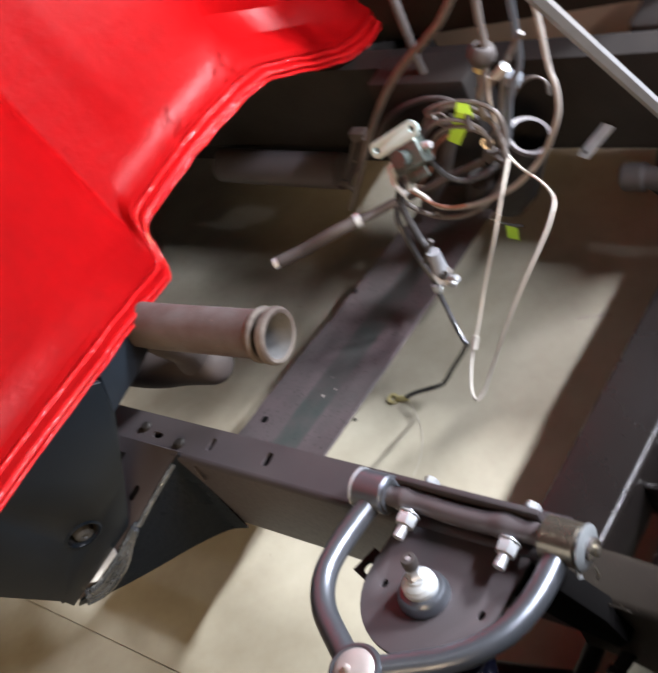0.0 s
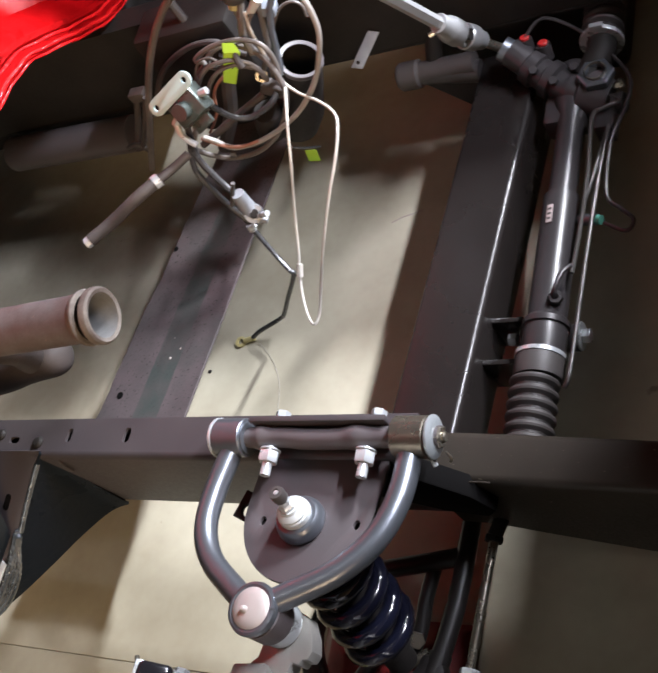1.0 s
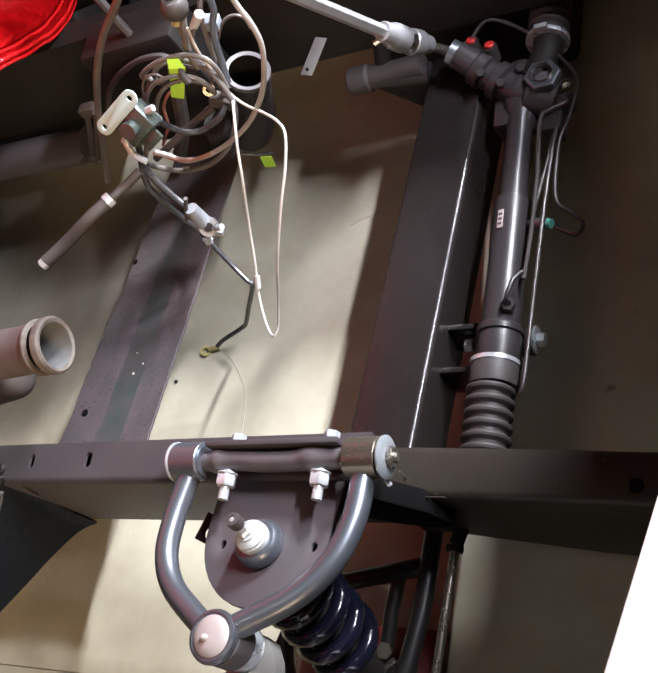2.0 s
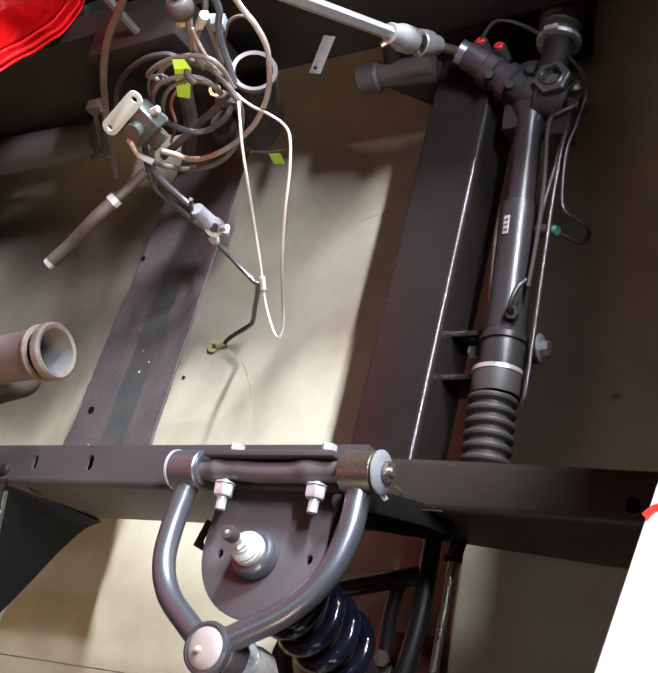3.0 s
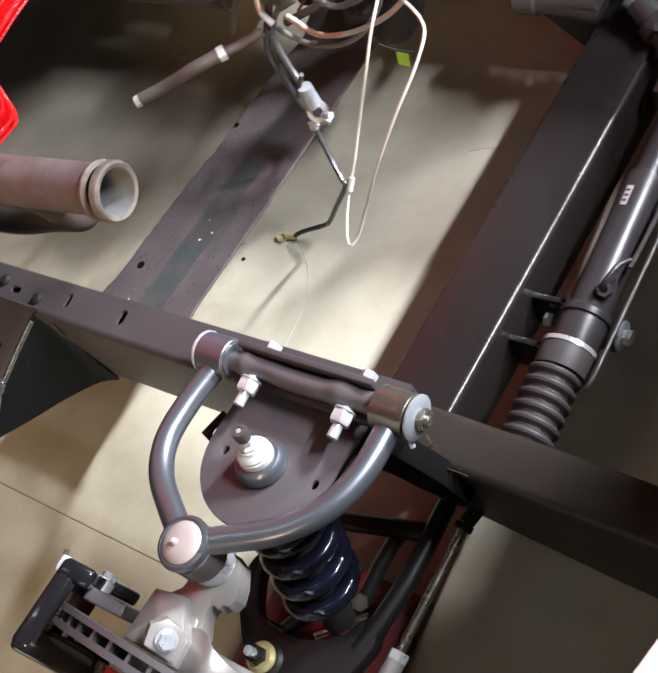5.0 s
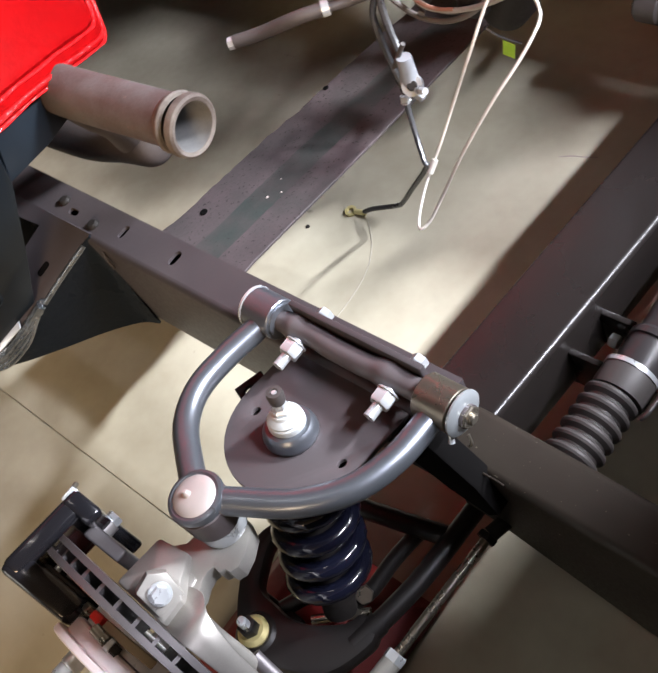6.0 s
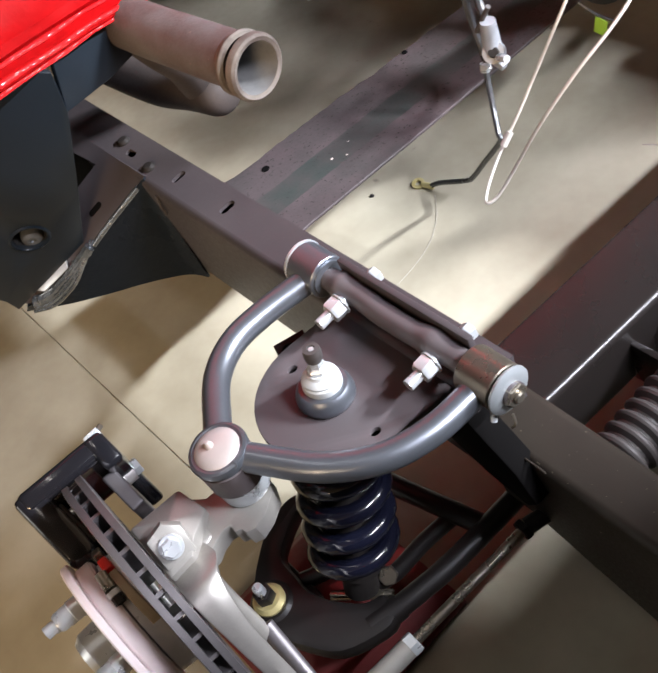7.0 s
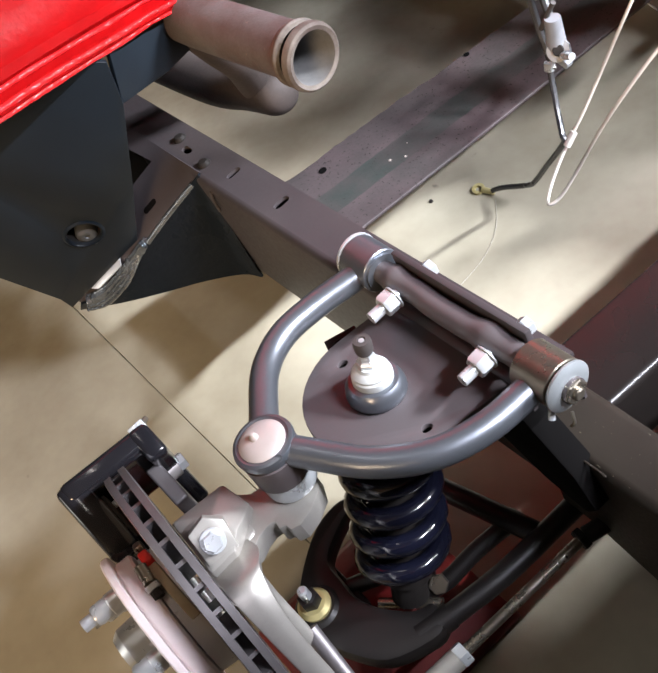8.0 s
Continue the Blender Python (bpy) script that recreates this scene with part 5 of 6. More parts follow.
# slot laid on as a black sheet, its inside shade painted
part("dark_slot", sheet(slot(0, 0, 0.0085, 0.027), 0.003, SLOT_AT), VOID, rig, "dark slot in the plate")
part("spring_tower_tab", sheet([(-0.022, -0.018), (0.018, -0.018), (0.018, 0.018), (-0.022, 0.018)], 0.006, pose(-0.108, -0.085, 0.352, 0, 0, -20), [oval(-0.006, -0.004, 0.008, 0.008, 16)], 0.001), DARK, chassis)

# ---- brake lines, wires and hoses ----
OLDWIRE = surface("aged_wire_sheath", (0.128, 0.116, 0.110), (0.080, 0.071, 0.067), 0.42, 0.0, 220, 30, 0.7, 0.15)
CLIPGREY = surface("blue_grey_plastic", (0.17, 0.19, 0.22), (0.12, 0.135, 0.155), 0.45, 0.0, 200, 30, 0.5, 0.05)
GREYWIRE = surface("pale_grey_cable_sheath", (0.33, 0.315, 0.30), (0.20, 0.187, 0.176), 0.42, 0.0, 220, 26, 0.8, 0.15)
PALEWIRE = surface("pale_steel_line", (0.60, 0.57, 0.51), (0.42, 0.39, 0.34), 0.4, 0.25, 260, 30, 0.6, 0.1)
BLACKWIRE = surface("black_wire_sheath", (0.030, 0.031, 0.034), (0.048, 0.046, 0.046), 0.26, 0.0, 220, 30, 0.6, 0.05)
BROWNHOSE = surface("dusty_brown_hose", (0.060, 0.050, 0.046), (0.038, 0.032, 0.030), 0.6, 0.0, 260, 30, 0.7, 0.2)
PINKWIRE = surface("faded_red_wire", (0.30, 0.14, 0.10), (0.22, 0.12, 0.09), 0.5, 0.0, 220, 30, 0.6, 0.1)
LIME = surface("lime_paper_tag", (0.42, 0.72, 0.06), (0.36, 0.62, 0.05), 0.7, 0.0, 160, 30, 0.5, 0.05)


def wire(name, points, r, material, label, category, base=None, seg=8, steps=5):
    return solo(name, sweep(points, r, seg, steps=steps), material, label, category, "loose lines and wires")


wire("fuel_line", [(-0.193, 0.550, 0.409), (-0.186, 0.516, 0.402), (-0.183, 0.482, 0.388), (-0.192, 0.448, 0.348), (-0.219, 0.414, 0.276), (-0.227, 0.380, 0.237), (-0.234, 0.340, 0.200), (-0.225, 0.300, 0.180), (-0.203, 0.272, 0.183), (-0.192, 0.285, 0.190), (-0.178, 0.310, 0.221), (-0.146, 0.340, 0.285), (-0.115, 0.387, 0.343), (-0.096, 0.434, 0.377), (-0.093, 0.475, 0.396), (-0.114, 0.506, 0.392), (-0.145, 0.530, 0.392), (-0.184, 0.555, 0.390), (-0.215, 0.580, 0.401), (-0.217, 0.587, 0.448), (-0.216, 0.593, 0.487), (-0.209, 0.600, 0.520)], 0.0022, PALEWIRE, "pale thin steel line hanging in a long loop", "metal line")
wire("cable_loop", [(-0.120, 0.600, 0.900), (-0.105, 0.596, 0.760), (-0.095, 0.590, 0.640), (-0.098, 0.580, 0.551), (-0.093, 0.573, 0.523), (-0.096, 0.567, 0.488), (-0.109, 0.560, 0.457), (-0.136, 0.553, 0.415), (-0.172, 0.547, 0.379), (-0.208, 0.540, 0.355), (-0.264, 0.538, 0.329), (-0.311, 0.536, 0.318), (-0.344, 0.534, 0.322), (-0.362, 0.532, 0.346), (-0.374, 0.530, 0.361)], 0.0042, GREYWIRE, "grey sheathed cable hanging in a wide loop", "cable")
wire("wire_coil", [(-0.354, 0.530, 0.415), (-0.373, 0.525, 0.382), (-0.395, 0.520, 0.353), (-0.387, 0.525, 0.326), (-0.357, 0.530, 0.302), (-0.312, 0.535, 0.299), (-0.266, 0.540, 0.318), (-0.231, 0.550, 0.348), (-0.207, 0.560, 0.388), (-0.207, 0.570, 0.417), (-0.215, 0.580, 0.442), (-0.231, 0.590, 0.453), (-0.259, 0.600, 0.464), (-0.283, 0.594, 0.475), (-0.305, 0.588, 0.469), (-0.312, 0.582, 0.454), (-0.281, 0.576, 0.448), (-0.240, 0.570, 0.449), (-0.231, 0.572, 0.433), (-0.233, 0.575, 0.408)], 0.0045, OLDWIRE, "dusty brown coiled wiring loom", "wiring")
wire("wire_coil", [(-0.372, 0.575, 0.411), (-0.337, 0.575, 0.448), (-0.310, 0.575, 0.467), (-0.325, 0.580, 0.474), (-0.286, 0.582, 0.489), (-0.242, 0.586, 0.487), (-0.213, 0.586, 0.472), (-0.203, 0.582, 0.448), (-0.209, 0.578, 0.412)], 0.0040, OLDWIRE, "dusty brown coiled wiring loom", "wiring")
wire("red_wire", [(-0.385, 0.536, 0.352), (-0.372, 0.532, 0.348), (-0.350, 0.530, 0.332), (-0.322, 0.532, 0.322), (-0.290, 0.536, 0.324)], 0.0030, PINKWIRE, "faded red wire in the coiled loom", "wire")
wire("cable_sheath", [(-0.120, 0.610, 0.870), (-0.170, 0.602, 0.720), (-0.239, 0.600, 0.630), (-0.288, 0.600, 0.589), (-0.331, 0.600, 0.559), (-0.372, 0.600, 0.525), (-0.417, 0.600, 0.480), (-0.474, 0.600, 0.412), (-0.539, 0.600, 0.324), (-0.604, 0.600, 0.236)], 0.0060, OLDWIRE, "thick grey-brown cable sheath beside valve", "cable")
wire("black_hose", [(-0.502, 0.640, 0.369), (-0.463, 0.640, 0.409), (-0.416, 0.640, 0.437), (-0.365, 0.640, 0.452), (-0.324, 0.640, 0.448), (-0.310, 0.640, 0.428), (-0.288, 0.640, 0.411)], 0.0050, RUBBER, "black rubber hose curving behind wires", "hose")
wire("battery_cable", [(-0.352, 0.505, 0.425), (-0.358, 0.490, 0.400), (-0.352, 0.470, 0.376), (-0.326, 0.447, 0.338), (-0.298, 0.430, 0.312)], 0.0058, BLACKWIRE, "black battery cable with grey clamp", "cable")
wire("battery_cable", [(-0.352, 0.485, 0.410), (-0.364, 0.462, 0.368), (-0.355, 0.450, 0.336), (-0.341, 0.440, 0.294), (-0.324, 0.430, 0.262), (-0.312, 0.422, 0.248)], 0.0050, BLACKWIRE, "black battery cable with grey clamp", "cable")
clamp = thing("cable_clamp", "grey cast lead clamp on the cable end", "cable clamp", (-0.297, 0.427, 0.28))
LEAD = surface("grey_lead_casting", (0.29, 0.305, 0.33), (0.20, 0.21, 0.225), 0.42, 0.4, 260, 30, 0.6, 0.12)
part("clamp_body", sweep([(-0.298, 0.430, 0.329), (-0.299, 0.428, 0.302), (-0.298, 0.425, 0.282)], lambda t: 0.0105 + 0.004 * t, 16), LEAD, clamp)
part("clamp_ring", lathe([(0.0075, -0.008), (0.0150, -0.008), (0.0150, 0.008), (0.0075, 0.008)], (-0.293, 0.423, 0.284), (0.5, -0.6, 0.6), 22, closed=True), LEAD, clamp)
part("clamp_core", disc(0.0074, 0.004, (-0.289, 0.419, 0.289), (0.5, -0.6, 0.6), 18), DARK, clamp, "dark clamp hole")
part("clamp_jaw", block((-0.013, -0.006, -0.006), (0.013, 0.006, 0.006), 0.002, Matrix.Translation((-0.287, 0.420, 0.274)) @ Matrix.Rotation(radians(25), 4, "Y")), LEAD, clamp)
part("clamp_bolt", sweep([(-0.282, 0.418, 0.283), (-0.261, 0.414, 0.291)], 0.0052, 10), ZINC, clamp)
part("ferrule", sweep([(-0.317, 0.422, 0.258), (-0.317, 0.419, 0.247)], 0.0070, 10), ZINC, clamp)
part("binding", sweep([(-0.292, 0.432, 0.352), (-0.319, 0.425, 0.309)], 0.0035, 10), RUBBER, clamp)
wire("brake_line", [(-0.317, 0.420, 0.245), (-0.296, 0.398, 0.206), (-0.276, 0.379, 0.183), (-0.274, 0.376, 0.170), (-0.322, 0.372, 0.107), (-0.350, 0.369, 0.070), (-0.368, 0.367, 0.054), (-0.427, 0.361, 0.026), (-0.452, 0.358, 0.010)], 0.0042, BLACKWIRE, "bent dark brake line reaching the floor", "brake line")
eye = thing("ring_terminal", "small yellowed ring terminal lying on the floor", "ring terminal", (-0.476, 0.354, 0.0))
part("ring", lathe([(0.0055, 0.002), (0.0105, 0.002), (0.0105, 0.006), (0.0055, 0.006)], (-0.482, 0.354, 0), (0.1, -0.1, 1), 18, closed=True), YELLOWZINC, eye)
part("crimp", sweep([(-0.472, 0.355, 0.0055), (-0.450, 0.3575, 0.0085)], 0.0050, 10), YELLOWZINC, eye)
hose = thing("fuel_hose", "dusty brown rubber hose with bright end clamp", "hose", (-0.42, 0.38, 0.4))
part("thin_end", sweep([(-0.341, 0.452, 0.411), (-0.367, 0.427, 0.410), (-0.384, 0.406, 0.415)], 0.0072, 16), BROWNHOSE, hose)
part("thick_hose", sweep([(-0.380, 0.410, 0.414), (-0.411, 0.376, 0.417), (-0.461, 0.345, 0.405), (-0.494, 0.318, 0.404)], 0.0100, 18), BROWNHOSE, hose)
part("clip", sweep([(-0.381, 0.409, 0.4145), (-0.388, 0.401, 0.4155)], 0.0115, 18), ZINC, hose, "bright clip")
part("end_fitting", sweep([(-0.492, 0.319, 0.404), (-0.500, 0.313, 0.404)], 0.0095, 8), ZINC, hose, "bright end clamp")

valve = thing("distribution_valve", "zinc bracketed brake distribution valve among wires", "brake valve", (-0.34, 0.5, 0.45))
A1, A2 = Vector((-0.361, 0.486, 0.483)), Vector((-0.297, 0.503, 0.509))
ex = (A2 - A1).normalized()
ez = Vector((0.55, -0.55, 0.62))
ez = (ez - ex * ez.dot(ex)).normalized()
ey = ez.cross(ex)
VM = Matrix(((ex.x, ey.x, ez.x, A1.x), (ex.y, ey.y, ez.y, A1.y), (ex.z, ey.z, ez.z, A1.z), (0, 0, 0, 1)))
L = (A2 - A1).length
strap = [(0.013 * math.cos(radians(a)), 0.013 * math.sin(radians(a))) for a in range(90, 271, 20)] + [(L + 0.013 * math.cos(radians(a)), 0.013 * math.sin(radians(a))) for a in range(-90, 91, 20)]
STRAPWHITE = surface("dull_white_zinc", (0.42, 0.56, 0.56), (0.36, 0.48, 0.48), 0.6, 0.0, 260, 30, 0.4, 0.04)
part("bracket_strap", sheet(strap, 0.003, VM, [oval(0, 0, 0.0045, 0.0045, 12), oval(L, 0, 0.0045, 0.0045, 12)], 0.0005), STRAPWHITE, valve, "white zinc strap with two holes")
VALVE = surface("dark_green_zinc_casting", (0.12, 0.145, 0.135), (0.07, 0.085, 0.08), 0.3, 0.6, 220, 40, 0.7, 0.1)
part("valve_body", block((0.008, -0.052, -0.032), (L - 0.006, -0.006, -0.004), 0.004, VM), VALVE, valve)
part("valve_neck", sweep([VM @ Vector((0.035, -0.03, -0.01)), VM @ Vector((0.035, -0.03, 0.012))], 0.013, 18), VALVE, valve)
part("valve_ear", block((0.012, -0.070, -0.026), (0.050, -0.050, -0.020), 0.002, VM), VALVE, valve)
for u, v in ((-0.006, -0.030), (L + 0.008, -0.028)):
    part("line_nut", sweep([VM @ Vector((u * 0.7 + L * 0.15, v, -0.016)), VM @ Vector((u, v - 0.004, -0.016))], 0.0060, 6), ZINC, valve)
part("outlet_tube", sweep([VM @ Vector((-0.004, -0.034, -0.016)), VM @ Vector((-0.010, -0.055, -0.016)), VM @ Vector((-0.004, -0.078, -0.020))], 0.0048, 10), ZINC, valve)
wire("black_tube", [(-0.290, 0.508, 0.478), (-0.302, 0.518, 0.450), (-0.306, 0.526, 0.418), (-0.297, 0.534, 0.386), (-0.275, 0.542, 0.372), (-0.238, 0.550, 0.381), (-0.224, 0.565, 0.388)], 0.0050, BLACKWIRE, "short black tube with bright ferrule", "tube")
solo("tube_ferrule", sweep([(-0.3015, 0.5175, 0.452), (-0.3045, 0.5225, 0.436)], 0.0060, 10), ZINC, "bright crimped ferrule on black tube", "ferrule")
wire("brown_rod", [(-0.407, 0.550, 0.323), (-0.322, 0.565, 0.356), (-0.255, 0.578, 0.380)], 0.0065, BROWNHOSE, "dusty brown linkage rod behind wires", "rod")
solo("wire_connector", block((-0.018, -0.010, -0.010), (0.018, 0.010, 0.010), 0.002, Matrix.Translation((-0.235, 0.578, 0.388)) @ Matrix.Rotation(radians(35), 4, "Y")), BROWNHOSE, "brown plastic wiring connector block", "connector")
wire("loom_branch", [(-0.160, 0.620, 0.860), (-0.180, 0.624, 0.720), (-0.205, 0.625, 0.610), (-0.214, 0.620, 0.541), (-0.224, 0.610, 0.511), (-0.238, 0.600, 0.480), (-0.235, 0.590, 0.450)], 0.0060, OLDWIRE, "taped brown wiring branch from above", "wiring")
wire("loom_branch", [(-0.130, 0.625, 0.880), (-0.145, 0.635, 0.730), (-0.160, 0.640, 0.610), (-0.171, 0.630, 0.524), (-0.184, 0.620, 0.499), (-0.195, 0.610, 0.473), (-0.207, 0.600, 0.431), (-0.215, 0.590, 0.400)], 0.0055, ARMSTEEL, "grey-blue sheathed wiring branch", "wiring")
wire("thin_wire", [(-0.337, 0.560, 0.435), (-0.326, 0.560, 0.463), (-0.303, 0.560, 0.486), (-0.283, 0.560, 0.489), (-0.275, 0.560, 0.480)], 0.0020, OLDWIRE, "thin grey wire curl", "wire", seg=6)
wire("thin_wire", [(-0.427, 0.600, 0.297), (-0.384, 0.600, 0.338), (-0.360, 0.600, 0.381), (-0.329, 0.600, 0.407), (-0.300, 0.600, 0.415)], 0.0026, PINKWIRE, "thin faded red wire behind the loom", "wire", seg=6)
wire("thin_wire", [(-0.208, 0.630, 0.455), (-0.178, 0.630, 0.486), (-0.154, 0.630, 0.493), (-0.142, 0.630, 0.482), (-0.145, 0.630, 0.461)], 0.0024, OLDWIRE, "thin grey wire across the tube", "wire", seg=6)
wire("thin_wire", [(-0.200, 0.600, 0.514), (-0.218, 0.600, 0.497), (-0.227, 0.600, 0.472), (-0.227, 0.600, 0.438), (-0.234, 0.600, 0.405), (-0.252, 0.600, 0.364)], 0.0032, OLDWIRE, "thin brown wire from bright fitting", "wire", seg=6)
wire("thin_wire", [(-0.230, 0.610, 0.524), (-0.235, 0.610, 0.501), (-0.246, 0.610, 0.481), (-0.247, 0.610, 0.457), (-0.242, 0.610, 0.431)], 0.0028, OLDWIRE, "thin brown wire from the brass fitting", "wire", seg=6)
wire("upright_hose", [(-0.338, 0.660, 0.404), (-0.365, 0.650, 0.354), (-0.400, 0.640, 0.290), (-0.454, 0.630, 0.225)], 0.0130, RUBBER, "thick black hose behind the wires", "hose")
wire("black_rod", [(-0.405, 0.720, 0.664), (-0.395, 0.700, 0.566), (-0.390, 0.690, 0.501), (-0.386, 0.685, 0.472), (-0.380, 0.680, 0.440)], 0.0075, RUBBER, "black sleeved rod below the cab", "rod")
wire("loom_branch", [(-0.147, 0.620, 0.576), (-0.189, 0.620, 0.524), (-0.212, 0.620, 0.472), (-0.228, 0.615, 0.430), (-0.254, 0.610, 0.399)], 0.0045, OLDWIRE, "taped brown wiring branch from above", "wiring")
wire("wire_coil", [(-0.355, 0.545, 0.410), (-0.330, 0.552, 0.447), (-0.300, 0.560, 0.470), (-0.262, 0.566, 0.470), (-0.236, 0.570, 0.452), (-0.228, 0.572, 0.426)], 0.0036, OLDWIRE, "dusty brown coiled wiring loom", "wiring")
wire("wire_coil", [(-0.345, 0.550, 0.398), (-0.318, 0.556, 0.436), (-0.290, 0.562, 0.456), (-0.258, 0.568, 0.457), (-0.238, 0.572, 0.440)], 0.0034, OLDWIRE, "dusty brown coiled wiring loom", "wiring")
wire("thin_wire", [(-0.372, 0.540, 0.330), (-0.340, 0.545, 0.306), (-0.300, 0.550, 0.303), (-0.262, 0.555, 0.316), (-0.240, 0.560, 0.334)], 0.0024, BROWNHOSE, "thin dark wire under the loom", "wire", seg=6)
solo("wire_tie", sweep([(-0.2425, 0.560, 0.456), (-0.2465, 0.566, 0.470), (-0.2450, 0.575, 0.476)], 0.0052, 8), RUBBER, "black tape tie on the coiled loom", "tie")
solo("wire_tie", sweep([(-0.352, 0.528, 0.313), (-0.344, 0.531, 0.308)], 0.0062, 10), RUBBER, "black tape tie on the coiled loom", "tie")
plug = thing("loom_plug", "black round wiring plug with brass fitting", "connector", (-0.221, 0.620, 0.542))
part("plug_body", sweep([(-0.215, 0.620, 0.560), (-0.220, 0.620, 0.545), (-0.228, 0.620, 0.530)], lambda t: 0.013 + 0.008 * math.sin(math.pi * t), 18), RUBBER, plug)
part("plug_fitting", sweep([(-0.223, 0.615, 0.536), (-0.232, 0.615, 0.521)], 0.0085, 8), YELLOWZINC, plug, "dull brass fitting")
solo("bright_fitting", sweep([(-0.205, 0.605, 0.513), (-0.180, 0.605, 0.533)], lambda t: 0.006 if t < 0.4 else 0.0078, 10), SHOCKALU, "bright turned fitting on the wiring", "fitting")
solo("loom_clip", block((-0.012, -0.010, -0.009), (0.012, 0.010, 0.009), 0.002, Matrix.Translation(Vector((-0.192, 0.628, 0.493))) @ Matrix.Rotation(radians(20), 4, "Y")), CLIPGREY, "blue-grey plastic clip on the wiring", "clip")
solo("wire_eyelet", lathe([(0.0045, -0.0015), (0.0095, -0.0015), (0.0095, 0.0015), (0.0045, 0.0015)], (-0.237, 0.575, 0.418), (0.5, -0.6, 0.5), 18, closed=True), BUSHSTEEL, "small dull eyelet on the loom", "eyelet")
solo("line_wrap", sweep([(-0.2300, 0.362, 0.220), (-0.2330, 0.347, 0.206)], 0.0050, 8), PALEWIRE, "pale tape wrap on the thin line", "tape wrap")


def tag(points, label):
    bm = bmesh.new()
    for a, b in zip(points, points[1:]):
        bm.faces.new([bm.verts.new(p) for p in (a[0], a[1], b[1], b[0])])
    bmesh.ops.remove_doubles(bm, verts=bm.verts[:], dist=1e-5)
    bmesh.ops.solidify(bm, geom=bm.faces[:], thickness=0.0006)
    return solo("paper_tag", bm, LIME, label, "paper tag", "lime tags on wires")


tag([(Vector((-0.281, 0.590, 0.468)), Vector((-0.264, 0.590, 0.462))), (Vector((-0.261, 0.578, 0.493)), Vector((-0.243, 0.578, 0.488))), (Vector((-0.263, 0.570, 0.483)), Vector((-0.237, 0.570, 0.476))), (Vector((-0.298, 0.568, 0.430)), Vector((-0.281, 0.568, 0.420)))], "lime green folded paper tag on the wiring loom")
for k in range(2):
    solo("tag_mark", sweep([Vector((-0.273, 0.568, 0.455)) + Vector((0.006 * k, -0.001, -0.003 * k)), Vector((-0.267, 0.568, 0.456)) + Vector((0.004 * k, -0.001, -0.002 * k))], 0.0009, 6), BLACKWIRE, "black pen mark on lime paper tag", "pen mark")
TD = Vector((-0.319, 0.655, 0.135))
tag([(TD + Vector((-0.012, 0, 0.020)), TD + Vector((0.010, 0, 0.016))), (TD + Vector((-0.016, -0.004, -0.006)), TD + Vector((0.006, -0.004, -0.010)))], "small lime green paper tag on thin wire")
wire("thin_wire", [(-0.370, 0.650, 0.185), (-0.335, 0.656, 0.160), (-0.300, 0.660, 0.152)], 0.0020, BLACKWIRE, "thin black wire holding a tag", "wire", seg=6)

# ---- far side of the frame ----
perch = thing("engine_mount_tube", "black open-ended engine mount tube on far rail", "engine mount", (-0.27, 0.62, 0.25))
PT, PB = Vector((-0.192, 0.618, 0.394)), Vector((-0.292, 0.628, 0.236))
pd = (PB - PT).normalized()
part("tube", lathe([(0.029, 0.0), (0.034, -0.001), (0.0355, 0.002), (0.0355, 0.010), (0.0345, 0.014), (0.038, 0.06), (0.043, 0.13), (0.036, 0.17), (0.0, 0.18), (0.0, 0.09), (0.027, 0.085)], PT, pd, 40), DARK, perch)
part("rim_ring", lathe([(0.0288, -0.0015), (0.0352, -0.0025), (0.0362, 0.0), (0.0362, 0.005), (0.0350, 0.007)], PT, pd, 40), CHASSIS, perch, "worn grey rim")
solo("mount_bolt_boss", lathe([(0, 0), (0.022, 0), (0.026, 0.01), (0.026, 0.05), (0, 0.055)], (-0.272, 0.575, 0.345), (-0.35, 0.1, -0.9), 24), DARK, "dark round mount boss under wires", "mount boss")
plate_brk = thing("strap_bracket", "small grey drilled strap bracket on far rail", "bracket", (-0.1, 0.69, 0.36))
strap_face = [Vector((-0.181, 0.700, 0.280)), Vector((-0.161, 0.697, 0.275)), Vector((-0.121, 0.735, 0.309)), Vector((-0.139, 0.737, 0.316))]
part("strap", panel(strap_face, 0.003, facing=Vector((0.3, -0.8, 0.5))), LEAD, plate_brk)
part("strap_hole", disc(0.0032, 0.0010, Vector((-0.163, 0.700, 0.288)), (0.2, -0.85, 0.5), 12, 0.0002), DARK, plate_brk)
bracket_rods = thing("hanger_bracket", "dusty brown hanger bracket with two rods", "bracket", (-0.517, 0.620, 0.394))
part("head", block((-0.016, -0.010, -0.010), (0.016, 0.010, 0.010), 0.003, Matrix.Translation((-0.514, 0.620, 0.397))), BROWNHOSE, bracket_rods)
part("rod", sweep([(-0.521, 0.620, 0.395), (-0.565, 0.620, 0.336), (-0.611, 0.620, 0.278)], 0.0055, 12), BROWNHOSE, bracket_rods)
part("rod", sweep([(-0.497, 0.610, 0.397), (-0.545, 0.610, 0.337), (-0.594, 0.610, 0.281)], 0.0045, 12), BROWNHOSE, bracket_rods)
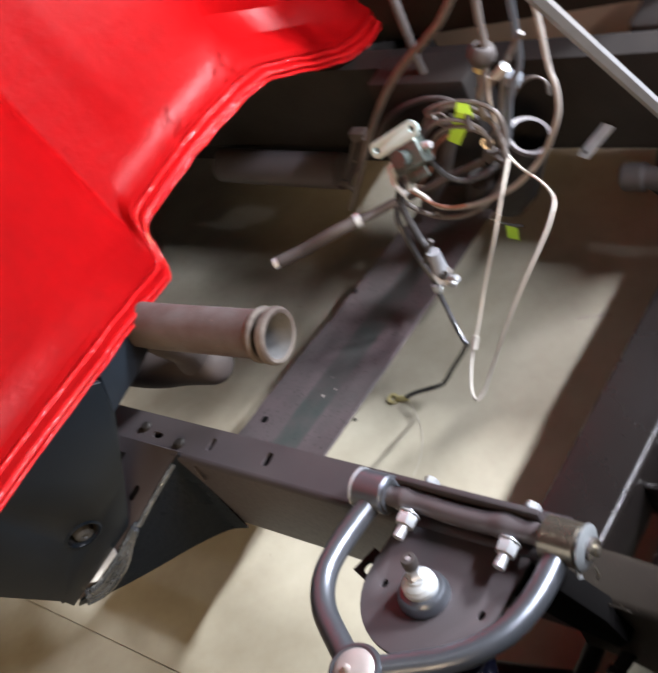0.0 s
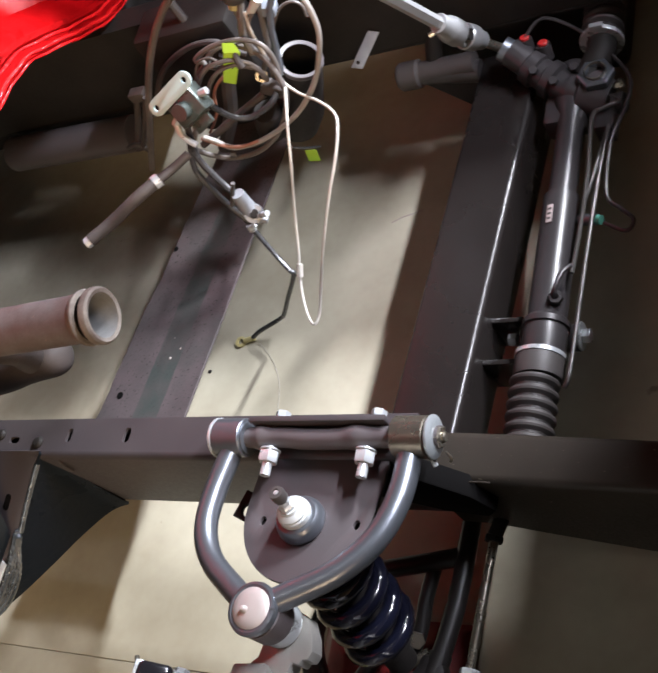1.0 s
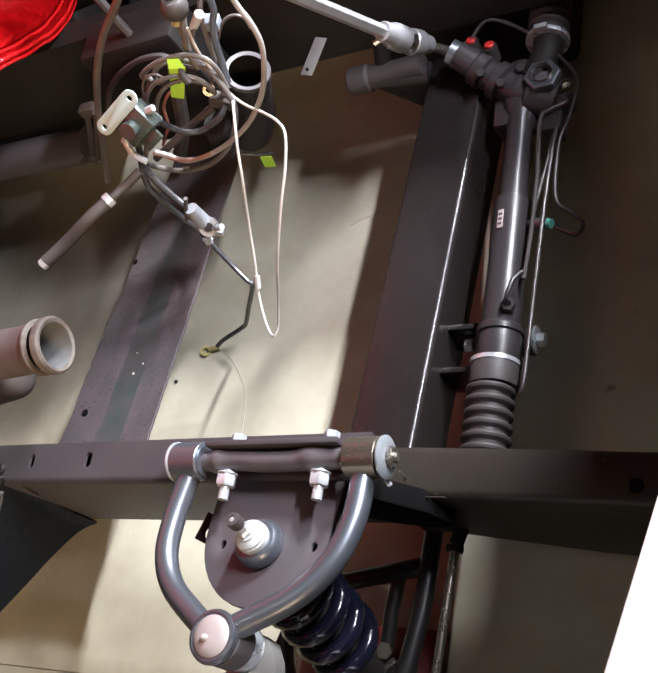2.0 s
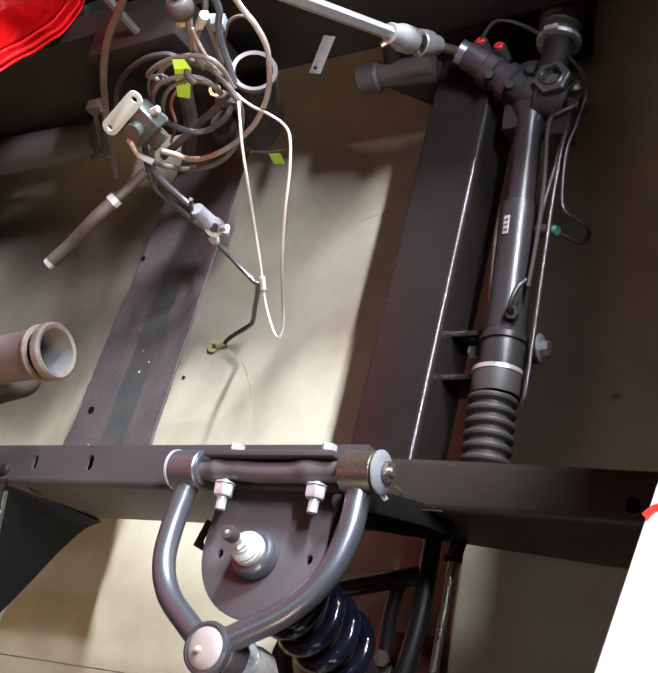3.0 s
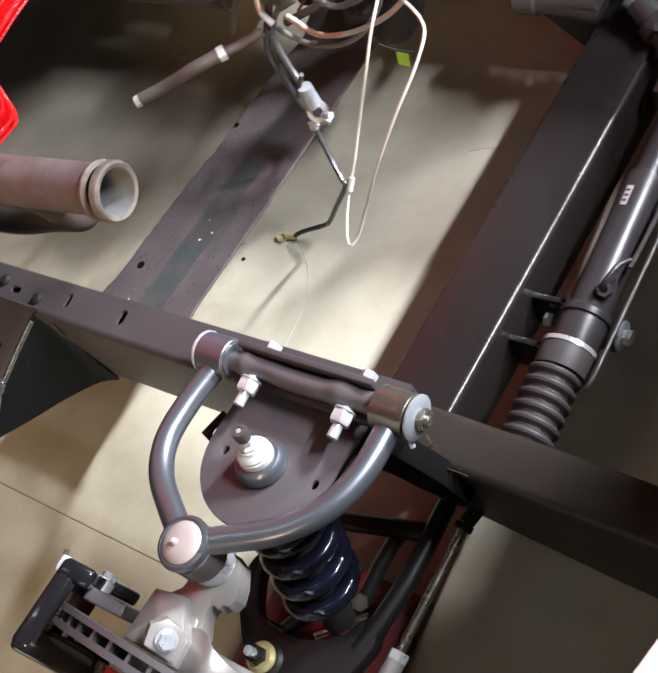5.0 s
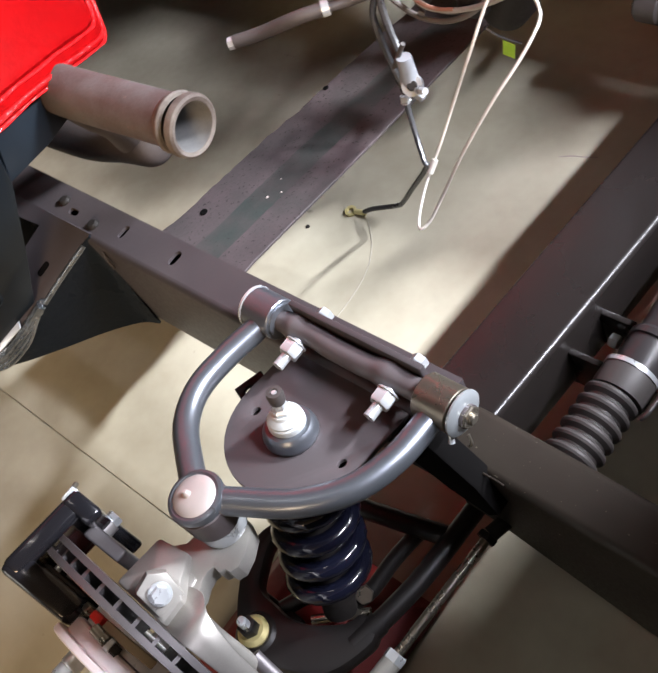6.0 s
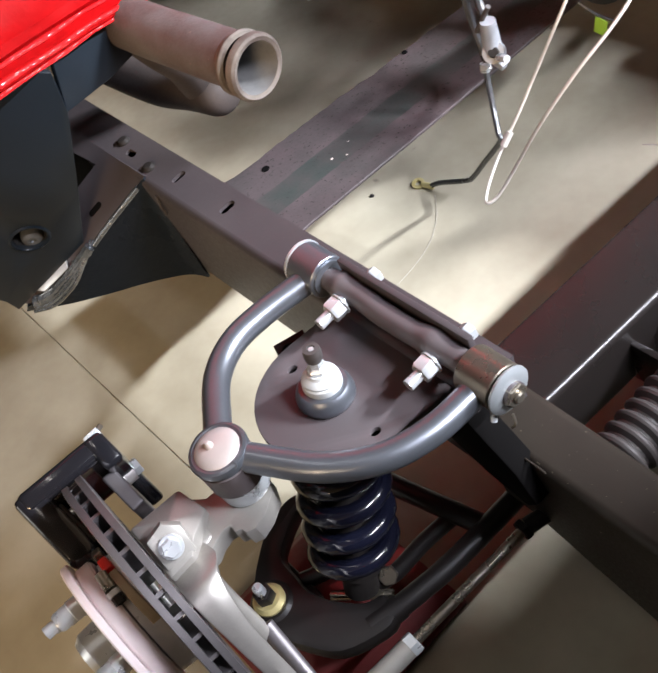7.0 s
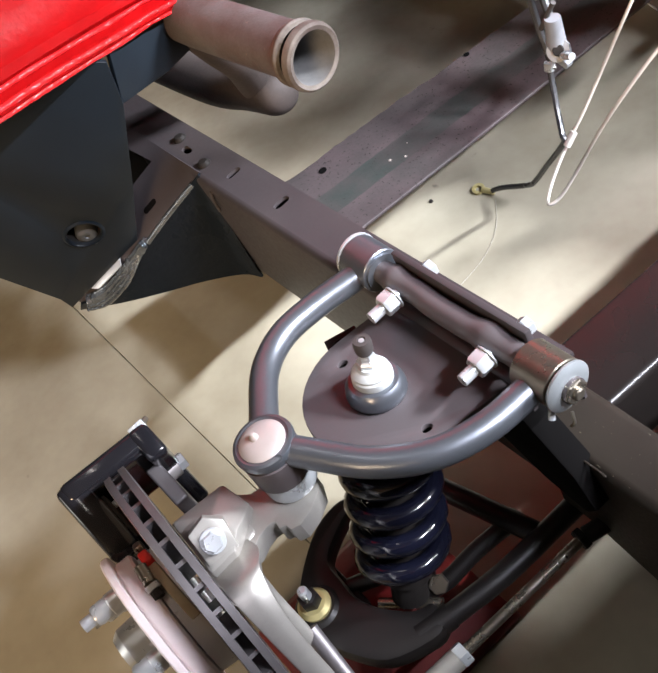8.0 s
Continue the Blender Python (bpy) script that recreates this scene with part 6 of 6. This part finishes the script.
part("tie", sweep([(-0.621, 0.610, 0.289), (-0.598, 0.610, 0.295), (-0.588, 0.610, 0.283), (-0.583, 0.610, 0.268)], 0.0050, 10), BROWNHOSE, bracket_rods)
solo("far_pipe", sweep([(-1.0, 0.700, 0.245), (-0.68, 0.700, 0.235)], 0.036, 24), PLATE, "dull grey pipe under the far rail", "pipe")

# ---- cardboard and cabinet ----
carton = thing("cardboard_box", "flat brown cardboard boxes behind the chassis", "cardboard box", (-0.3, 1.25, 0.0))
part("box_body", block((-1.30, 1.06, 0.0), (0.75, 1.75, 0.62), 0.004), CARDBOARD, carton)
part("loose_flap", block((-0.20, -0.05, 0), (0.15, 0.09, 0.005), 0.001, Matrix.Translation((-0.62, 1.10, 0.632)) @ Matrix.Rotation(radians(12), 4, "X") @ Matrix.Rotation(radians(-15), 4, "Z")), CARDBOARD, carton, "torn loose flap")
box = thing("work_cabinet", "low dark cabinet with a white gloss top", "cabinet", (0.85, 0.1, 0.0))
e0, e1 = Vector((0.540, 0.0, 0)), Vector((0.450, -0.34, 0))
dirn = (e0 - e1).normalized()


def slab(z0, z1, inset):
    side = Vector((0.55, -0.12, 0))
    out = side.normalized()
    # both ends carry added, unseen length that shades the floor beside it
    lo = [e1 - dirn * (0.62 - inset) + out * inset, e0 + dirn * (1.25 - inset) + out * inset, e0 + dirn * (1.25 - inset) + side - out * inset, e1 - dirn * (0.62 - inset) + side - out * inset]
    bm = bmesh.new()
    vs = [bm.verts.new((p.x, p.y, z)) for z in (z0, z1) for p in lo]
    for f in ((0, 1, 2, 3), (4, 5, 6, 7), (0, 1, 5, 4), (1, 2, 6, 5), (2, 3, 7, 6), (3, 0, 4, 7)):
        bm.faces.new([vs[k] for k in f])
    bmesh.ops.bevel(bm, geom=bm.edges[:], offset=0.004, segments=2, profile=0.5, affect="EDGES")
    return bm


part("cabinet_body", slab(0.0, 0.672, 0.012), DARK, box, "dark cabinet body")
bx = part("top_panel", slab(0.672, 0.70, 0.0), WHITECARD, box, "white gloss top")
part("print_mark", sweep([(0.505, -0.138, 0.7002), (0.513, -0.132, 0.7002), (0.523, -0.136, 0.7002)], 0.0040, 8, flat=0.15), REDPAINT, bx, "red printed mark")

# ---- litter on the floor ----
solo("floor_pebble", lathe([(0, 0.004), (0.003, 0.003), (0.004, 0.0), (0, 0.0)], (-0.538, 0.296, 0.0), (0, 0, 1), 8), DARK, "tiny dark pebble on concrete floor", "pebble")
wire("fine_string", [(-0.440, 0.350, 0.0012), (-0.400, 0.310, 0.0012), (-0.375, 0.265, 0.0012), (-0.365, 0.215, 0.0012), (-0.362, 0.150, 0.0012)], 0.0004, PALEWIRE, "fine pale string lying on the floor", "string", seg=5)
FLECK = surface("pale_dried_fleck", (0.36, 0.31, 0.28), (0.26, 0.23, 0.20), 0.8, 0.0, 300, 40, 0.5, 0.1)
for x, y, r in ((-0.467, 0.224, 0.0026), (-0.451, 0.241, 0.0020), (-0.470, 0.262, 0.0012), (-0.535, 0.096, 0.0015)):
    solo("dried_fleck", lathe([(0, 0.0012), (r * 0.6, 0.0010), (r, 0.0002), (0, 0.0002)], (x, y, 0.1871), (0, 0, 1), 7), FLECK, "small pale dried fleck on the crossmember", "fleck", "flecks on the crossmember")
solo("floor_scuff", sweep([(-0.216, 0.586, 0.0004), (-0.196, 0.595, 0.0004), (-0.176, 0.600, 0.0004), (-0.156, 0.607, 0.0004)], lambda t: 0.0010 + 0.0022 * t * (1 - t), 8, flat=0.2), FLECK, "pale scuff of dried paint on concrete floor", "paint scuff")
